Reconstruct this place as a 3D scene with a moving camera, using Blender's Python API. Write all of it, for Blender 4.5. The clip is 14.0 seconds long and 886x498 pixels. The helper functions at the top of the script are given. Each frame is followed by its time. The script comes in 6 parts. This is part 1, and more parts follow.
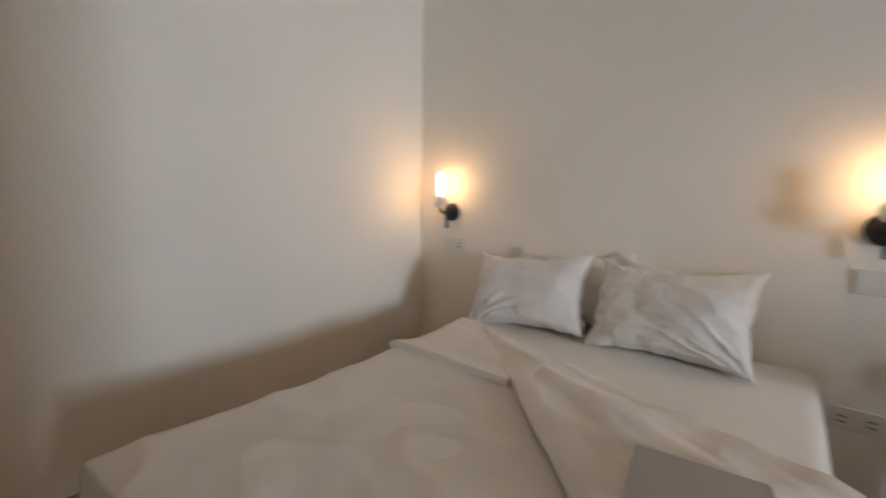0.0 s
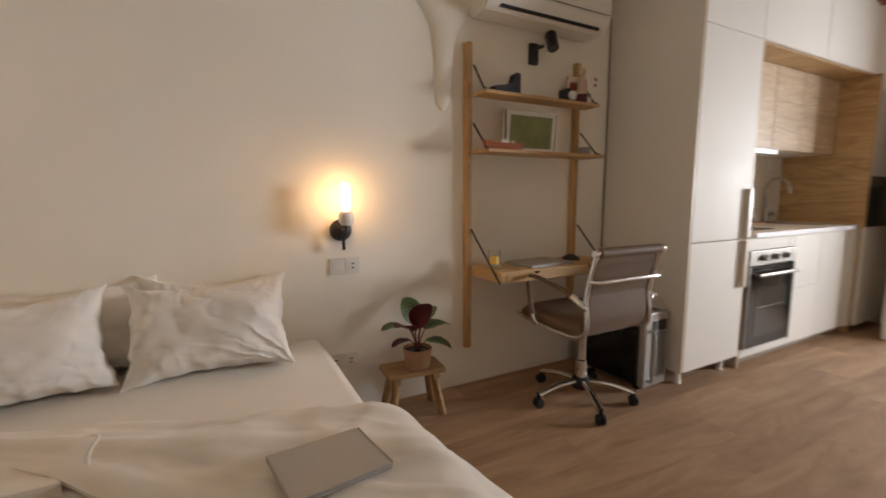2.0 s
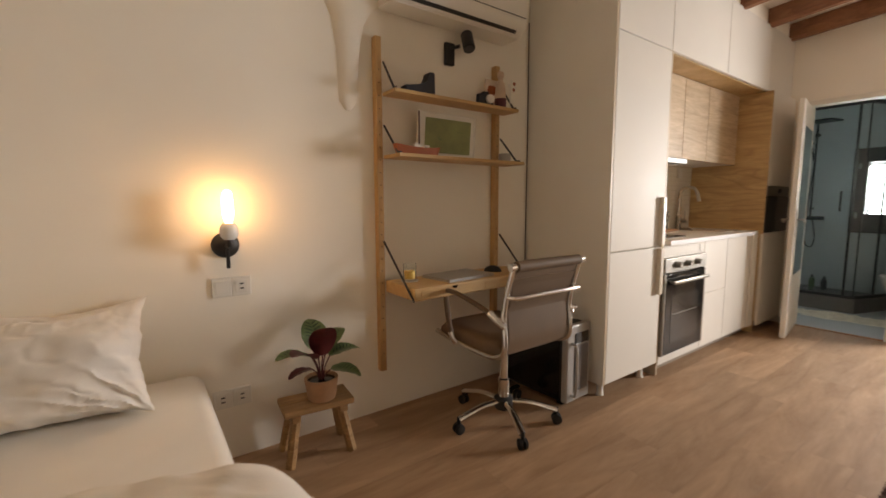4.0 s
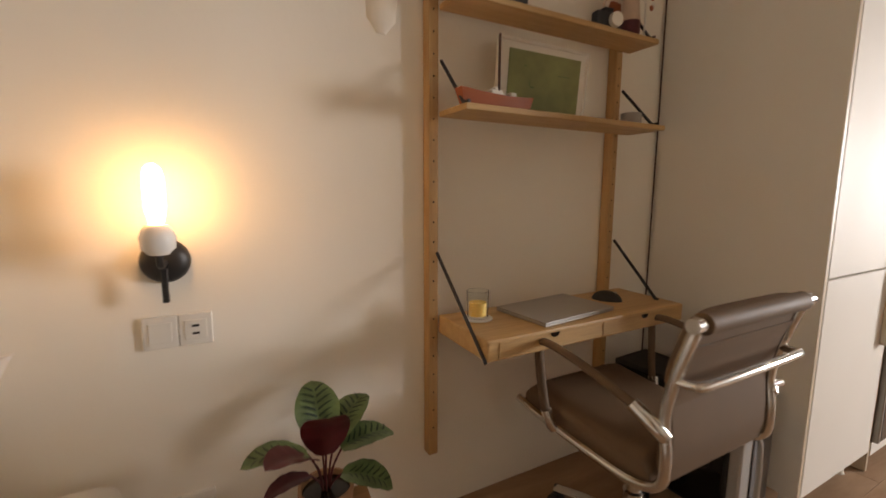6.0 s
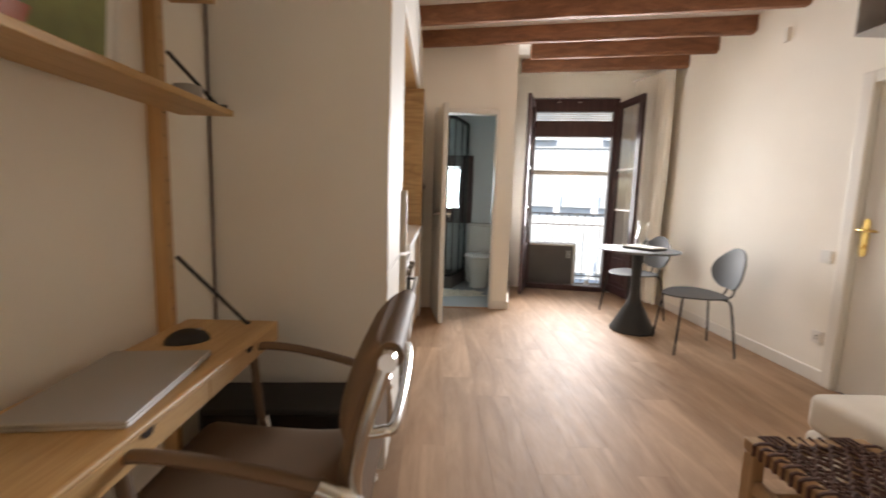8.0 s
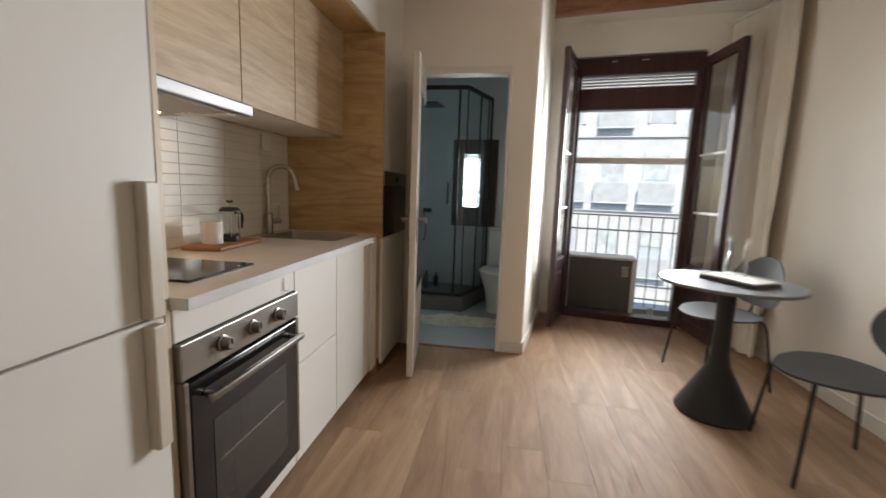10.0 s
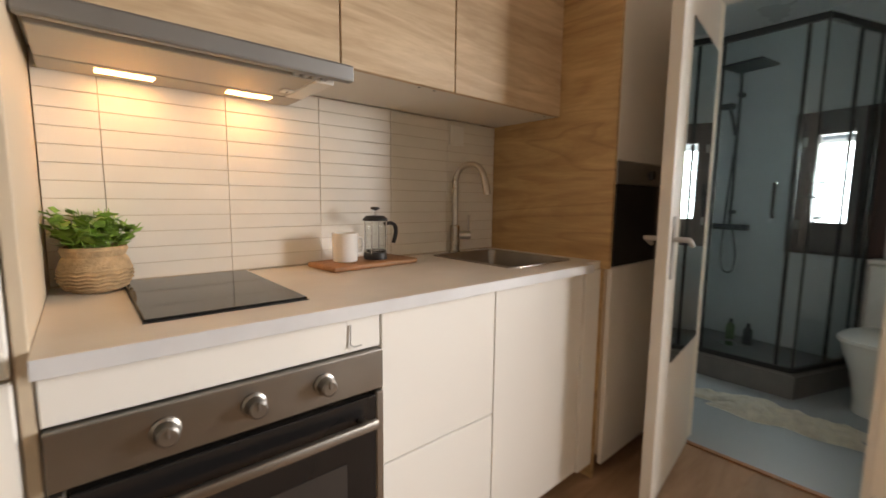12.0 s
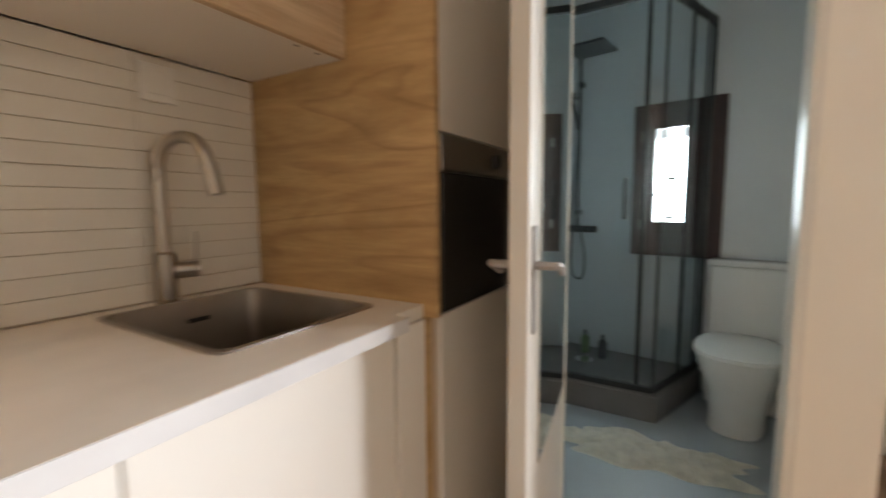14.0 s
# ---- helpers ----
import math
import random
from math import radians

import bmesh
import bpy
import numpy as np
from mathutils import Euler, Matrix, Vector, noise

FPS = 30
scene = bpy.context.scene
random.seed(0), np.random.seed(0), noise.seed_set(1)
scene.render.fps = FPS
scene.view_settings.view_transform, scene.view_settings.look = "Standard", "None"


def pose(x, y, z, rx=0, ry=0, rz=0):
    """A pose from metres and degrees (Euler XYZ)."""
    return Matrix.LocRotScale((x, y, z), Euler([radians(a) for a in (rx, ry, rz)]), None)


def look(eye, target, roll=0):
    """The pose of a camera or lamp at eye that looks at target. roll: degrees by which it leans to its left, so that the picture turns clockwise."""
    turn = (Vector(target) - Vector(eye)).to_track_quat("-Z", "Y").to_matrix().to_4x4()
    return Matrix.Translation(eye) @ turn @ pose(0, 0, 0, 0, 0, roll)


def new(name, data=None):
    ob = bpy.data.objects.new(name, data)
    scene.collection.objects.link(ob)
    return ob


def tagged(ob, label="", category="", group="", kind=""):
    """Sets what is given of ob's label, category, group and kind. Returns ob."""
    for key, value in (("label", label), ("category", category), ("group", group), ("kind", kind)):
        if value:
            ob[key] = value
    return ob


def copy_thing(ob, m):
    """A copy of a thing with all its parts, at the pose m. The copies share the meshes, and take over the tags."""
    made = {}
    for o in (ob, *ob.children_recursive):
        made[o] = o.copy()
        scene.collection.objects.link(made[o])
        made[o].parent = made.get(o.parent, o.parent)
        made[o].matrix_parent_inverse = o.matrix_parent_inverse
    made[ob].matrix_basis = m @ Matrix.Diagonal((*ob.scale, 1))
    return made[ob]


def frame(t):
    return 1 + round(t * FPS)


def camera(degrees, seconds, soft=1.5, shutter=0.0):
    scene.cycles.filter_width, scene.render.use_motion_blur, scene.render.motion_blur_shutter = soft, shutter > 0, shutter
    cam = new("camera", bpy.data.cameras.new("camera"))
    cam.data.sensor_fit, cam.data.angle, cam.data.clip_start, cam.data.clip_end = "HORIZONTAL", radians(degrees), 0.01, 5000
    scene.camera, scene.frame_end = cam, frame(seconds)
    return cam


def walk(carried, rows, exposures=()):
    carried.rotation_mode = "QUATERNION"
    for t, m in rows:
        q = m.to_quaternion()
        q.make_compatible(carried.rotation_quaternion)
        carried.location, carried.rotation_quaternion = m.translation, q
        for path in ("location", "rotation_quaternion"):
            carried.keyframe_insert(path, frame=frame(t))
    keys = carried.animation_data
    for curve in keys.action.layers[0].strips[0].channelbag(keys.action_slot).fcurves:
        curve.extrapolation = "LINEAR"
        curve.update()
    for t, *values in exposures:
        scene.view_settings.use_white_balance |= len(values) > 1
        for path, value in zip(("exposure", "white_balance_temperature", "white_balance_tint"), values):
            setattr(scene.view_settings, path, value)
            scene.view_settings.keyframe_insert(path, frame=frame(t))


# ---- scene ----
cam = camera(92.9, 14.0, 1.6, 0.5)
PATH = [
    (0, (-2.070, -2.040, 1.056), (-3.331, -0.503, 0.813), 0.8),
    (0.5, (-2.173, -2.121, 1.115), (-2.75, -0.226, 0.841), 0.8),
    (1, (-2.134, -2.194, 1.131), (-2.135, -0.21, 0.88), 0.9),
    (1.5, (-2.154, -2.197, 1.14), (-1.661, -0.274, 0.896), 0.4),
    (2, (-2.344, -2.112, 1.132), (-1.422, -0.355, 0.886), -0.2),
    (2.5, (-2.492, -2.132, 1.154), (-1.291, -0.552, 0.904), -0.2),
    (2.7, (-2.504, -2.136, 1.162), (-1.232, -0.612, 0.918), 0.0),
    (3.4, (-2.39, -2.12, 1.156), (-1.13, -0.59, 0.92), -0.1),
    (4.1, (-2.07, -1.99, 1.142), (-0.93, -0.37, 0.93), -0.2),
    (4.8, (-1.83, -1.846, 1.13), (-0.811, -0.136, 0.936), -0.3),
    (5, (-1.756, -1.766, 1.142), (-0.8, -0.023, 0.925), -0.2),
    (5.5, (-1.654, -1.549, 1.143), (-0.797, 0.241, 0.901), -0.2),
    (6, (-1.695, -1.246, 1.142), (-0.763, 0.502, 0.871), 0.2),
    (6.5, (-1.705, -1.031, 1.123), (-0.497, 0.531, 0.806), 0.9),
    (7, (-1.607, -0.874, 1.123), (0.029, 0.24, 0.836), 0.9),
    (7.5, (-1.575, -0.817, 1.157), (0.35, -0.353, 0.876), 1.7),
    (8, (-1.532, -0.831, 1.148), (0.453, -0.868, 0.904), 1.8),
    (8.2, (-1.477, -0.881, 1.158), (0.506, -0.998, 0.923), 2.1),
    (10.3, (-0.076, -1.465, 1.178), (1.848, -0.996, 0.899), 1.8),
    (10.5, (0.026, -1.46, 1.164), (1.911, -0.851, 0.885), 1.7),
    (11, (0.268, -1.549, 1.154), (1.977, -0.55, 0.871), 1.9),
    (11.5, (0.466, -1.568, 1.128), (1.972, -0.277, 0.875), 1.3),
    (12, (0.684, -1.49, 1.124), (1.981, 0.015, 0.897), 0.6),
    (12.5, (0.896, -1.414, 1.109), (2.048, 0.206, 0.894), 0.3),
    (13, (1.08, -1.351, 1.102), (2.191, 0.301, 0.908), 0.0),
    (13.5, (1.246, -1.227, 1.112), (2.603, 0.231, 0.936), -0.7),
    (14, (1.421, -1.182, 1.122), (3.130, -0.163, 0.915), -0.5),
]
# seconds, stops, kelvin, tint
EXPOSURE = [(0, 0.46, 6500, 14), (0.5, 0.45, 7000, 15), (1.5, 0.63, 7250, 17), (2.1, 0.61, 7750, 19), (2.7, 0.62, 8350, 21), (5, 0.71, 8950, 21), (5.8, 0.74, 8750, 21), (6.5, 0.76, 7150, 19), (7.0, 0.91, 6450, 16), (7.5, 0.95, 7800, 19), (8.2, 0.88, 7850, 19), (10.3, 0.13, 7550, 15), (11.1, 0.16, 7900, 16), (11.6, 0.21, 8200, 17), (12, 0.58, 8350, 19), (12.5, 0.57, 7650, 18), (13.5, 0.76, 7450, 17), (14, 1.06, 7650, 17)]
walk(cam, [(t, look(eye, target, roll)) for t, eye, target, roll in PATH], EXPOSURE)


# ---- world and light ----
def make_world():
    w = bpy.data.worlds.new("daylight")
    w.use_nodes = True
    nt = w.node_tree
    sky = nt.nodes.new("ShaderNodeTexSky")
    sky.sky_type = "NISHITA"
    sky.sun_disc = False
    sky.sun_elevation, sky.sun_rotation = radians(50), radians(-90)
    nt.links.new(sky.outputs[0], nt.nodes["Background"].inputs[0])
    nt.nodes["Background"].inputs[1].default_value = 0.12
    scene.world = w


def area_lamp(name, m, w, h, power, colour):
    d = bpy.data.lights.new(name, "AREA")
    d.shape, d.size, d.size_y, d.energy, d.color = "RECTANGLE", w, h, power, colour
    ob = new(name, d)
    ob.matrix_world = m
    return ob


make_world()
sun = new("sun", bpy.data.lights.new("sun", "SUN"))
sun.data.energy, sun.data.angle, sun.data.color = 3.6, radians(0.5), (1.0, 0.95, 0.86)
sun.matrix_world = look((-20, -2, 24), (0, -2.4, 0))
lamp = area_lamp("balcony_daylight", look((3.80, -2.63, 1.36), (0.0, -0.95, 1.06)), 0.78, 1.14, 49, (0.74, 0.865, 1.0))
lamp.data.spread = radians(115)
scene.cycles.max_bounces = scene.cycles.diffuse_bounces = 12
area_lamp("bathroom_daylight", look((4.62, -1.08, 1.27), (3.0, -0.80, 1.0)), 0.3, 0.55, 11, (0.62, 0.86, 1.0))


# ---- materials ----
def principled(name):
    m = bpy.data.materials.new(name)
    m.use_nodes = True
    nt = m.node_tree
    return m, nt, nt.nodes["Principled BSDF"]


def coords(nt, scale=(1, 1, 1), spread=0.0):
    tc = nt.nodes.new("ShaderNodeTexCoord")
    mp = nt.nodes.new("ShaderNodeMapping")
    mp.inputs["Scale"].default_value = scale
    nt.links.new(tc.outputs["Object"], mp.inputs["Vector"])
    if spread:
        oi = nt.nodes.new("ShaderNodeObjectInfo")
        mul = nt.nodes.new("ShaderNodeMath")
        mul.operation, mul.inputs[1].default_value = "MULTIPLY", spread
        nt.links.new(oi.outputs["Random"], mul.inputs[0])
        nt.links.new(mul.outputs[0], mp.inputs["Location"])
    return mp.outputs["Vector"]


def noise_tex(nt, vec, scale, detail=4.0, rough=0.55, warp=0.0):
    n = nt.nodes.new("ShaderNodeTexNoise")
    n.inputs["Scale"].default_value, n.inputs["Detail"].default_value = scale, detail
    n.inputs["Roughness"].default_value, n.inputs["Distortion"].default_value = rough, warp
    nt.links.new(vec, n.inputs["Vector"])
    return n.outputs["Fac"]


def ramp(nt, fac, stops):
    r = nt.nodes.new("ShaderNodeValToRGB")
    while len(r.color_ramp.elements) < len(stops):
        r.color_ramp.elements.new(0.5)
    for e, (p, c) in zip(r.color_ramp.elements, stops):
        e.position, e.color = p, (*c, 1)
    nt.links.new(fac, r.inputs[0])
    return r.outputs[0]


def bumped(nt, bsdf, fac, strength, dist=0.01):
    b = nt.nodes.new("ShaderNodeBump")
    b.inputs["Strength"].default_value, b.inputs["Distance"].default_value = strength, dist
    nt.links.new(fac, b.inputs["Height"])
    nt.links.new(b.outputs[0], bsdf.inputs["Normal"])


def shade(c, k):
    return tuple(min(1.0, v * k) for v in c)


def plain(name, c, rough=0.5, metal=0.0, vary=0.06, scale=3.0, fine=60.0, bump=0.08, dist=0.004, coat=0.0, sheen=0.0):
    """A surface with slow blotches and a fine grain."""
    m, nt, b = principled(name)
    v = coords(nt, spread=9.0)
    slow = noise_tex(nt, v, scale, 3.0)
    nt.links.new(ramp(nt, slow, [(0.3, shade(c, 1 - vary)), (0.7, shade(c, 1 + vary))]), b.inputs["Base Color"])
    grain = noise_tex(nt, v, fine, 3.0)
    bumped(nt, b, grain, bump, dist)
    rr = ramp(nt, slow, [(0.3, (rough * 0.9,) * 3), (0.7, (min(1, rough * 1.1),) * 3)])
    nt.links.new(rr, b.inputs["Roughness"])
    b.inputs["Metallic"].default_value = metal
    b.inputs["Coat Weight"].default_value = coat
    b.inputs["Sheen Weight"].default_value = sheen
    return m


def wood(name, dark, light, stretch=(1.2, 14, 14), scale=2.2, rough=0.5, spread=31.0, piece=0.0, warp=0.8, pores=0.35, veins=0.0):
    """Wood whose grain runs along the axis with the smallest stretch."""
    m, nt, b = principled(name)
    v = coords(nt, stretch, spread)
    slow = noise_tex(nt, v, scale, 4.0, 0.6, warp)
    col = ramp(nt, slow, [(0.25, dark), (0.5, tuple((a + c) / 2 for a, c in zip(dark, light))), (0.72, light)])
    fine = noise_tex(nt, v, scale * 9, 3.0, 0.7)
    mix = nt.nodes.new("ShaderNodeMix")
    mix.data_type, mix.blend_type = "RGBA", "MULTIPLY"
    mix.inputs["Factor"].default_value = pores
    nt.links.new(col, mix.inputs["A"])
    nt.links.new(ramp(nt, fine, [(0.35, (0.72, 0.68, 0.64)), (0.6, (1, 1, 1))]), mix.inputs["B"])
    out = mix.outputs["Result"]
    if veins:
        line = noise_tex(nt, v, scale * 0.42, 2.0, 0.5, 2.2)
        m3 = nt.nodes.new("ShaderNodeMix")
        m3.data_type, m3.blend_type = "RGBA", "MULTIPLY"
        m3.inputs["Factor"].default_value = veins
        nt.links.new(out, m3.inputs["A"])
        nt.links.new(ramp(nt, line, [(0.40, (1, 1, 1)), (0.455, (0.50, 0.40, 0.30)), (0.475, (0.9, 0.86, 0.8)), (0.55, (1, 1, 1)), (0.60, (0.72, 0.65, 0.56)), (0.64, (1, 1, 1))]), m3.inputs["B"])
        out = m3.outputs["Result"]
    if piece:
        oi = nt.nodes.new("ShaderNodeObjectInfo")
        m2 = nt.nodes.new("ShaderNodeMix")
        m2.data_type, m2.blend_type = "RGBA", "MULTIPLY"
        m2.inputs["Factor"].default_value = 1.0
        nt.links.new(out, m2.inputs["A"])
        nt.links.new(ramp(nt, oi.outputs["Random"], [(0.0, (1 - piece,) * 3), (1.0, (1 + 0.0,) * 3)]), m2.inputs["B"])
        out = m2.outputs["Result"]
    nt.links.new(out, b.inputs["Base Color"])
    nt.links.new(ramp(nt, fine, [(0.3, (rough * 1.15,) * 3), (0.7, (rough * 0.88,) * 3)]), b.inputs["Roughness"])
    bumped(nt, b, fine, 0.12, 0.002)
    return m


def glass(name, c=(1, 1, 1), rough=0.0):
    m, nt, b = principled(name)
    b.inputs["Base Color"].default_value = (*c, 1)
    b.inputs["Roughness"].default_value = rough
    b.inputs["Transmission Weight"].default_value = 1.0
    b.inputs["IOR"].default_value = 1.45
    return m


def glowing(name, c, strength):
    m, nt, b = principled(name)
    b.inputs["Base Color"].default_value = (*c, 1)
    b.inputs["Emission Color"].default_value = (*c, 1)
    b.inputs["Emission Strength"].default_value = strength
    return m


M_WALL = plain("wall_paint", (0.88, 0.84, 0.76), 0.85, vary=0.03, scale=1.2, fine=45, bump=0.12, dist=0.003)
M_CEIL = plain("ceiling_paint", (0.84, 0.81, 0.75), 0.9, vary=0.04, scale=1.0, fine=30, bump=0.15, dist=0.004)
M_TRIM = plain("trim_paint", (0.78, 0.75, 0.69), 0.45, vary=0.03, bump=0.04)
M_PLANK = wood("laminate_oak", (0.31, 0.180, 0.102), (0.52, 0.336, 0.210), (0.8, 4.5, 4.5), 1.5, 0.60, piece=0.16, pores=0.15, warp=1.2)
M_PLANK.node_tree.nodes["Principled BSDF"].inputs["Specular IOR Level"].default_value = 0.31
M_JOINT = plain("dark_joint", (0.10, 0.07, 0.05), 0.8)
M_BEAM = wood("beam_wood", (0.16, 0.062, 0.03), (0.34, 0.15, 0.075), (9, 0.9, 9), 2.0, 0.65)
M_OAK = wood("shelf_oak", (0.46, 0.27, 0.11), (0.62, 0.40, 0.19), (0.9, 16, 16), 1.8, 0.45, warp=0.5)
M_OAKV = wood("upright_oak", (0.44, 0.25, 0.10), (0.60, 0.38, 0.18), (16, 16, 0.9), 1.8, 0.45, warp=0.5)
M_KOAK = wood("kitchen_oak", (0.43, 0.30, 0.18), (0.67, 0.51, 0.34), (0.8, 0.8, 7.0), 1.3, 0.5, warp=2.4, veins=0.18)
M_KOAKD = wood("kitchen_oak_panel", (0.43, 0.27, 0.12), (0.64, 0.44, 0.225), (0.8, 0.8, 6.0), 1.3, 0.5, warp=2.4, veins=0.45)
M_FRONT = plain("cream_laminate", (0.74, 0.715, 0.665), 0.55, vary=0.02, scale=2, fine=90, bump=0.03, dist=0.001)
M_FRONT.node_tree.nodes["Principled BSDF"].inputs["Specular IOR Level"].default_value = 0.25
M_HANDLE = plain("beige_handle", (0.60, 0.53, 0.43), 0.4, vary=0.04)
M_OVENWIN = plain("oven_window", (0.035, 0.032, 0.03), 0.12, vary=0.1)
M_EDGE = plain("front_edge", (0.55, 0.45, 0.33), 0.5)
M_EDGING = plain("grey_edging", (0.58, 0.58, 0.58), 0.4, vary=0.06, scale=9)
M_WORKTOP = plain("worktop_laminate", (0.70, 0.66, 0.60), 0.35, vary=0.07, scale=7, fine=70, bump=0.03, dist=0.001)
M_TILE = plain("glazed_tile", (0.74, 0.70, 0.62), 0.34, vary=0.04, scale=5, fine=18, bump=0.06, dist=0.003)
M_GROUT = plain("tile_grout", (0.53, 0.455, 0.35), 0.9, vary=0.1, scale=20)
M_FILTER = plain("hood_filter", (0.42, 0.38, 0.32), 0.4, 0.5, vary=0.06, scale=4)
M_STEEL = plain("brushed_steel", (0.30, 0.28, 0.255), 0.38, 1.0, vary=0.08, scale=4, fine=120, bump=0.05, dist=0.001)
M_HOOD = plain("hood_steel", (0.25, 0.245, 0.24), 0.42, 0.8, vary=0.06, scale=4, fine=120, bump=0.04, dist=0.001)
M_RAILING = plain("railing_paint", (0.26, 0.27, 0.28), 0.5)
M_SINK = plain("sink_steel", (0.34, 0.31, 0.28), 0.38, 1.0, vary=0.1, scale=6, fine=120, bump=0.05, dist=0.001)
M_TAP = plain("tap_steel", (0.44, 0.40, 0.35), 0.28, 1.0, vary=0.05)
M_CHROME = plain("chrome", (0.74, 0.73, 0.71), 0.19, 1.0, vary=0.03, bump=0.01)
M_BLACKGLASS = plain("black_glass", (0.012, 0.011, 0.011), 0.09, vary=0.1, bump=0.0)
M_BLACKGLASS.node_tree.nodes["Principled BSDF"].inputs["Specular IOR Level"].default_value = 0.35
M_BLACK = plain("black_metal", (0.018, 0.017, 0.017), 0.45, vary=0.15)
M_RUBBER = plain("black_plastic", (0.015, 0.014, 0.014), 0.6, vary=0.15)
M_LEATHER = plain("taupe_leather", (0.15, 0.096, 0.06), 0.62, vary=0.1, scale=6, fine=170, bump=0.2, dist=0.002)
M_LEATHER.node_tree.nodes["Principled BSDF"].inputs["Specular IOR Level"].default_value = 0.3
M_SHEET = plain("cotton_sheet", (0.81, 0.77, 0.71), 0.9, vary=0.03, scale=5, fine=220, bump=0.12, dist=0.002, sheen=0.3)
M_DUVET = plain("cotton_duvet", (0.78, 0.725, 0.655), 0.92, vary=0.04, scale=6, fine=220, bump=0.15, dist=0.002, sheen=0.3)
M_PILLOW = plain("cotton_pillow", (0.79, 0.76, 0.72), 0.9, vary=0.04, scale=8, fine=220, bump=0.15, dist=0.002, sheen=0.3)
M_BEDBASE = plain("bed_fabric", (0.30, 0.25, 0.20), 0.95, vary=0.1, fine=200, bump=0.3)
M_CLAY = plain("terracotta", (0.46, 0.26, 0.15), 0.85, vary=0.15, scale=14, fine=80, bump=0.3)
M_STOOL = wood("rustic_wood", (0.23, 0.12, 0.05), (0.50, 0.30, 0.14), (1.2, 14, 14), 2.5, 0.6)
M_LEAFG = plain("leaf_green", (0.12, 0.19, 0.075), 0.42, vary=0.35, scale=22, fine=60, bump=0.2)
M_LEAFL = plain("leaf_stripe", (0.022, 0.050, 0.022), 0.45, vary=0.2, scale=30)
M_LEAFR = plain("leaf_red", (0.10, 0.012, 0.018), 0.5, vary=0.3, scale=20)
M_HERB = plain("herb_green", (0.23, 0.39, 0.07), 0.55, vary=0.4, scale=40)
M_BASKET = plain("woven_seagrass", (0.42, 0.28, 0.15), 0.85, vary=0.25, scale=40, fine=150, bump=0.5, dist=0.006)
M_SILVER = plain("aluminium", (0.42, 0.40, 0.38), 0.55, 0.5, vary=0.03)
M_PLATE = plain("white_plastic", (0.78, 0.76, 0.71), 0.35, vary=0.02, bump=0.02)
M_CERAMIC = plain("white_ceramic", (0.80, 0.79, 0.76), 0.15, vary=0.02, bump=0.02)
M_BULB = glowing("warm_bulb", (1.0, 0.59, 0.26), 21.0)
M_HOODLAMP = glowing("hood_lamp", (1.0, 0.55, 0.22), 21.0)
M_GREEN = plain("green_map", (0.25, 0.28, 0.12), 0.6, vary=0.18, scale=9)
M_RED = plain("red_paint", (0.36, 0.09, 0.03), 0.5, vary=0.12)
M_NAVY = plain("dark_navy", (0.02, 0.022, 0.03), 0.5, vary=0.2)
M_WAX = plain("yellow_wax", (0.75, 0.48, 0.10), 0.5, vary=0.05)
M_GREY = plain("grey_laminate", (0.085, 0.085, 0.085), 0.55, vary=0.05)
M_GREY.node_tree.nodes["Principled BSDF"].inputs["Specular IOR Level"].default_value = 0.2
M_TOP = plain("table_grey", (0.17, 0.18, 0.19), 0.5, vary=0.05)
M_CURTAIN = plain("beige_curtain", (0.74, 0.69, 0.60), 0.9, vary=0.05, fine=200, bump=0.2, sheen=0.2)
M_WINFRAME = wood("dark_stained_wood", (0.035, 0.014, 0.014), (0.075, 0.032, 0.03), (14, 14, 1.0), 2.0, 0.4)
M_SLAT = plain("blind_slat", (0.60, 0.60, 0.60), 0.5)
M_BRASS = plain("polished_brass", (0.72, 0.50, 0.18), 0.22, 1.0, vary=0.05)
M_SOFA = plain("cream_upholstery", (0.66, 0.60, 0.52), 0.9, vary=0.05, fine=200, bump=0.25)
M_STRAP = plain("brown_cord", (0.075, 0.030, 0.019), 0.7, vary=0.3, scale=50)
M_TEAK = wood("teak", (0.30, 0.17, 0.08), (0.48, 0.30, 0.16), (14, 14, 1.2), 2.2, 0.5)
M_BATHWALL = plain("bath_panel", (0.66, 0.69, 0.70), 0.3, vary=0.04, scale=2)
M_BATHFLOOR = plain("bath_floor", (0.34, 0.38, 0.40), 0.45, vary=0.06, scale=2)
M_TRAY = plain("shower_tray", (0.17, 0.16, 0.155), 0.6, vary=0.1, scale=10)
M_FUR = plain("sheepskin", (0.78, 0.74, 0.62), 0.95, vary=0.15, scale=25, fine=160, bump=0.9, dist=0.02, sheen=0.5)
M_PANE = glass("window_glass")
M_SHGLASS = glass("shower_glass", (0.86, 0.93, 0.94))
M_CLEAR = glass("clear_glass", (0.96, 0.98, 0.97))
M_MIRROR = plain("mirror_silver", (0.80, 0.84, 0.84), 0.02, 1.0, vary=0.01, bump=0.0)
M_COFFEE = plain("coffee", (0.02, 0.010, 0.006), 0.2)
M_BOARD = wood("tray_wood", (0.28, 0.12, 0.05), (0.44, 0.22, 0.10), (1.0, 14, 14), 2.2, 0.5)
M_PCGREY = plain("grey_plastic", (0.36, 0.34, 0.32), 0.4, vary=0.04)
M_PCMESH = plain("mesh_panel", (0.13, 0.12, 0.12), 0.7, vary=0.2, scale=200)
# Street colours carry blue daylight haze; the near balcony slab shares M_STONE.
M_STONE = plain("street_render_hazed", (0.66, 0.80, 0.94), 0.9, vary=0.12, scale=1.5)
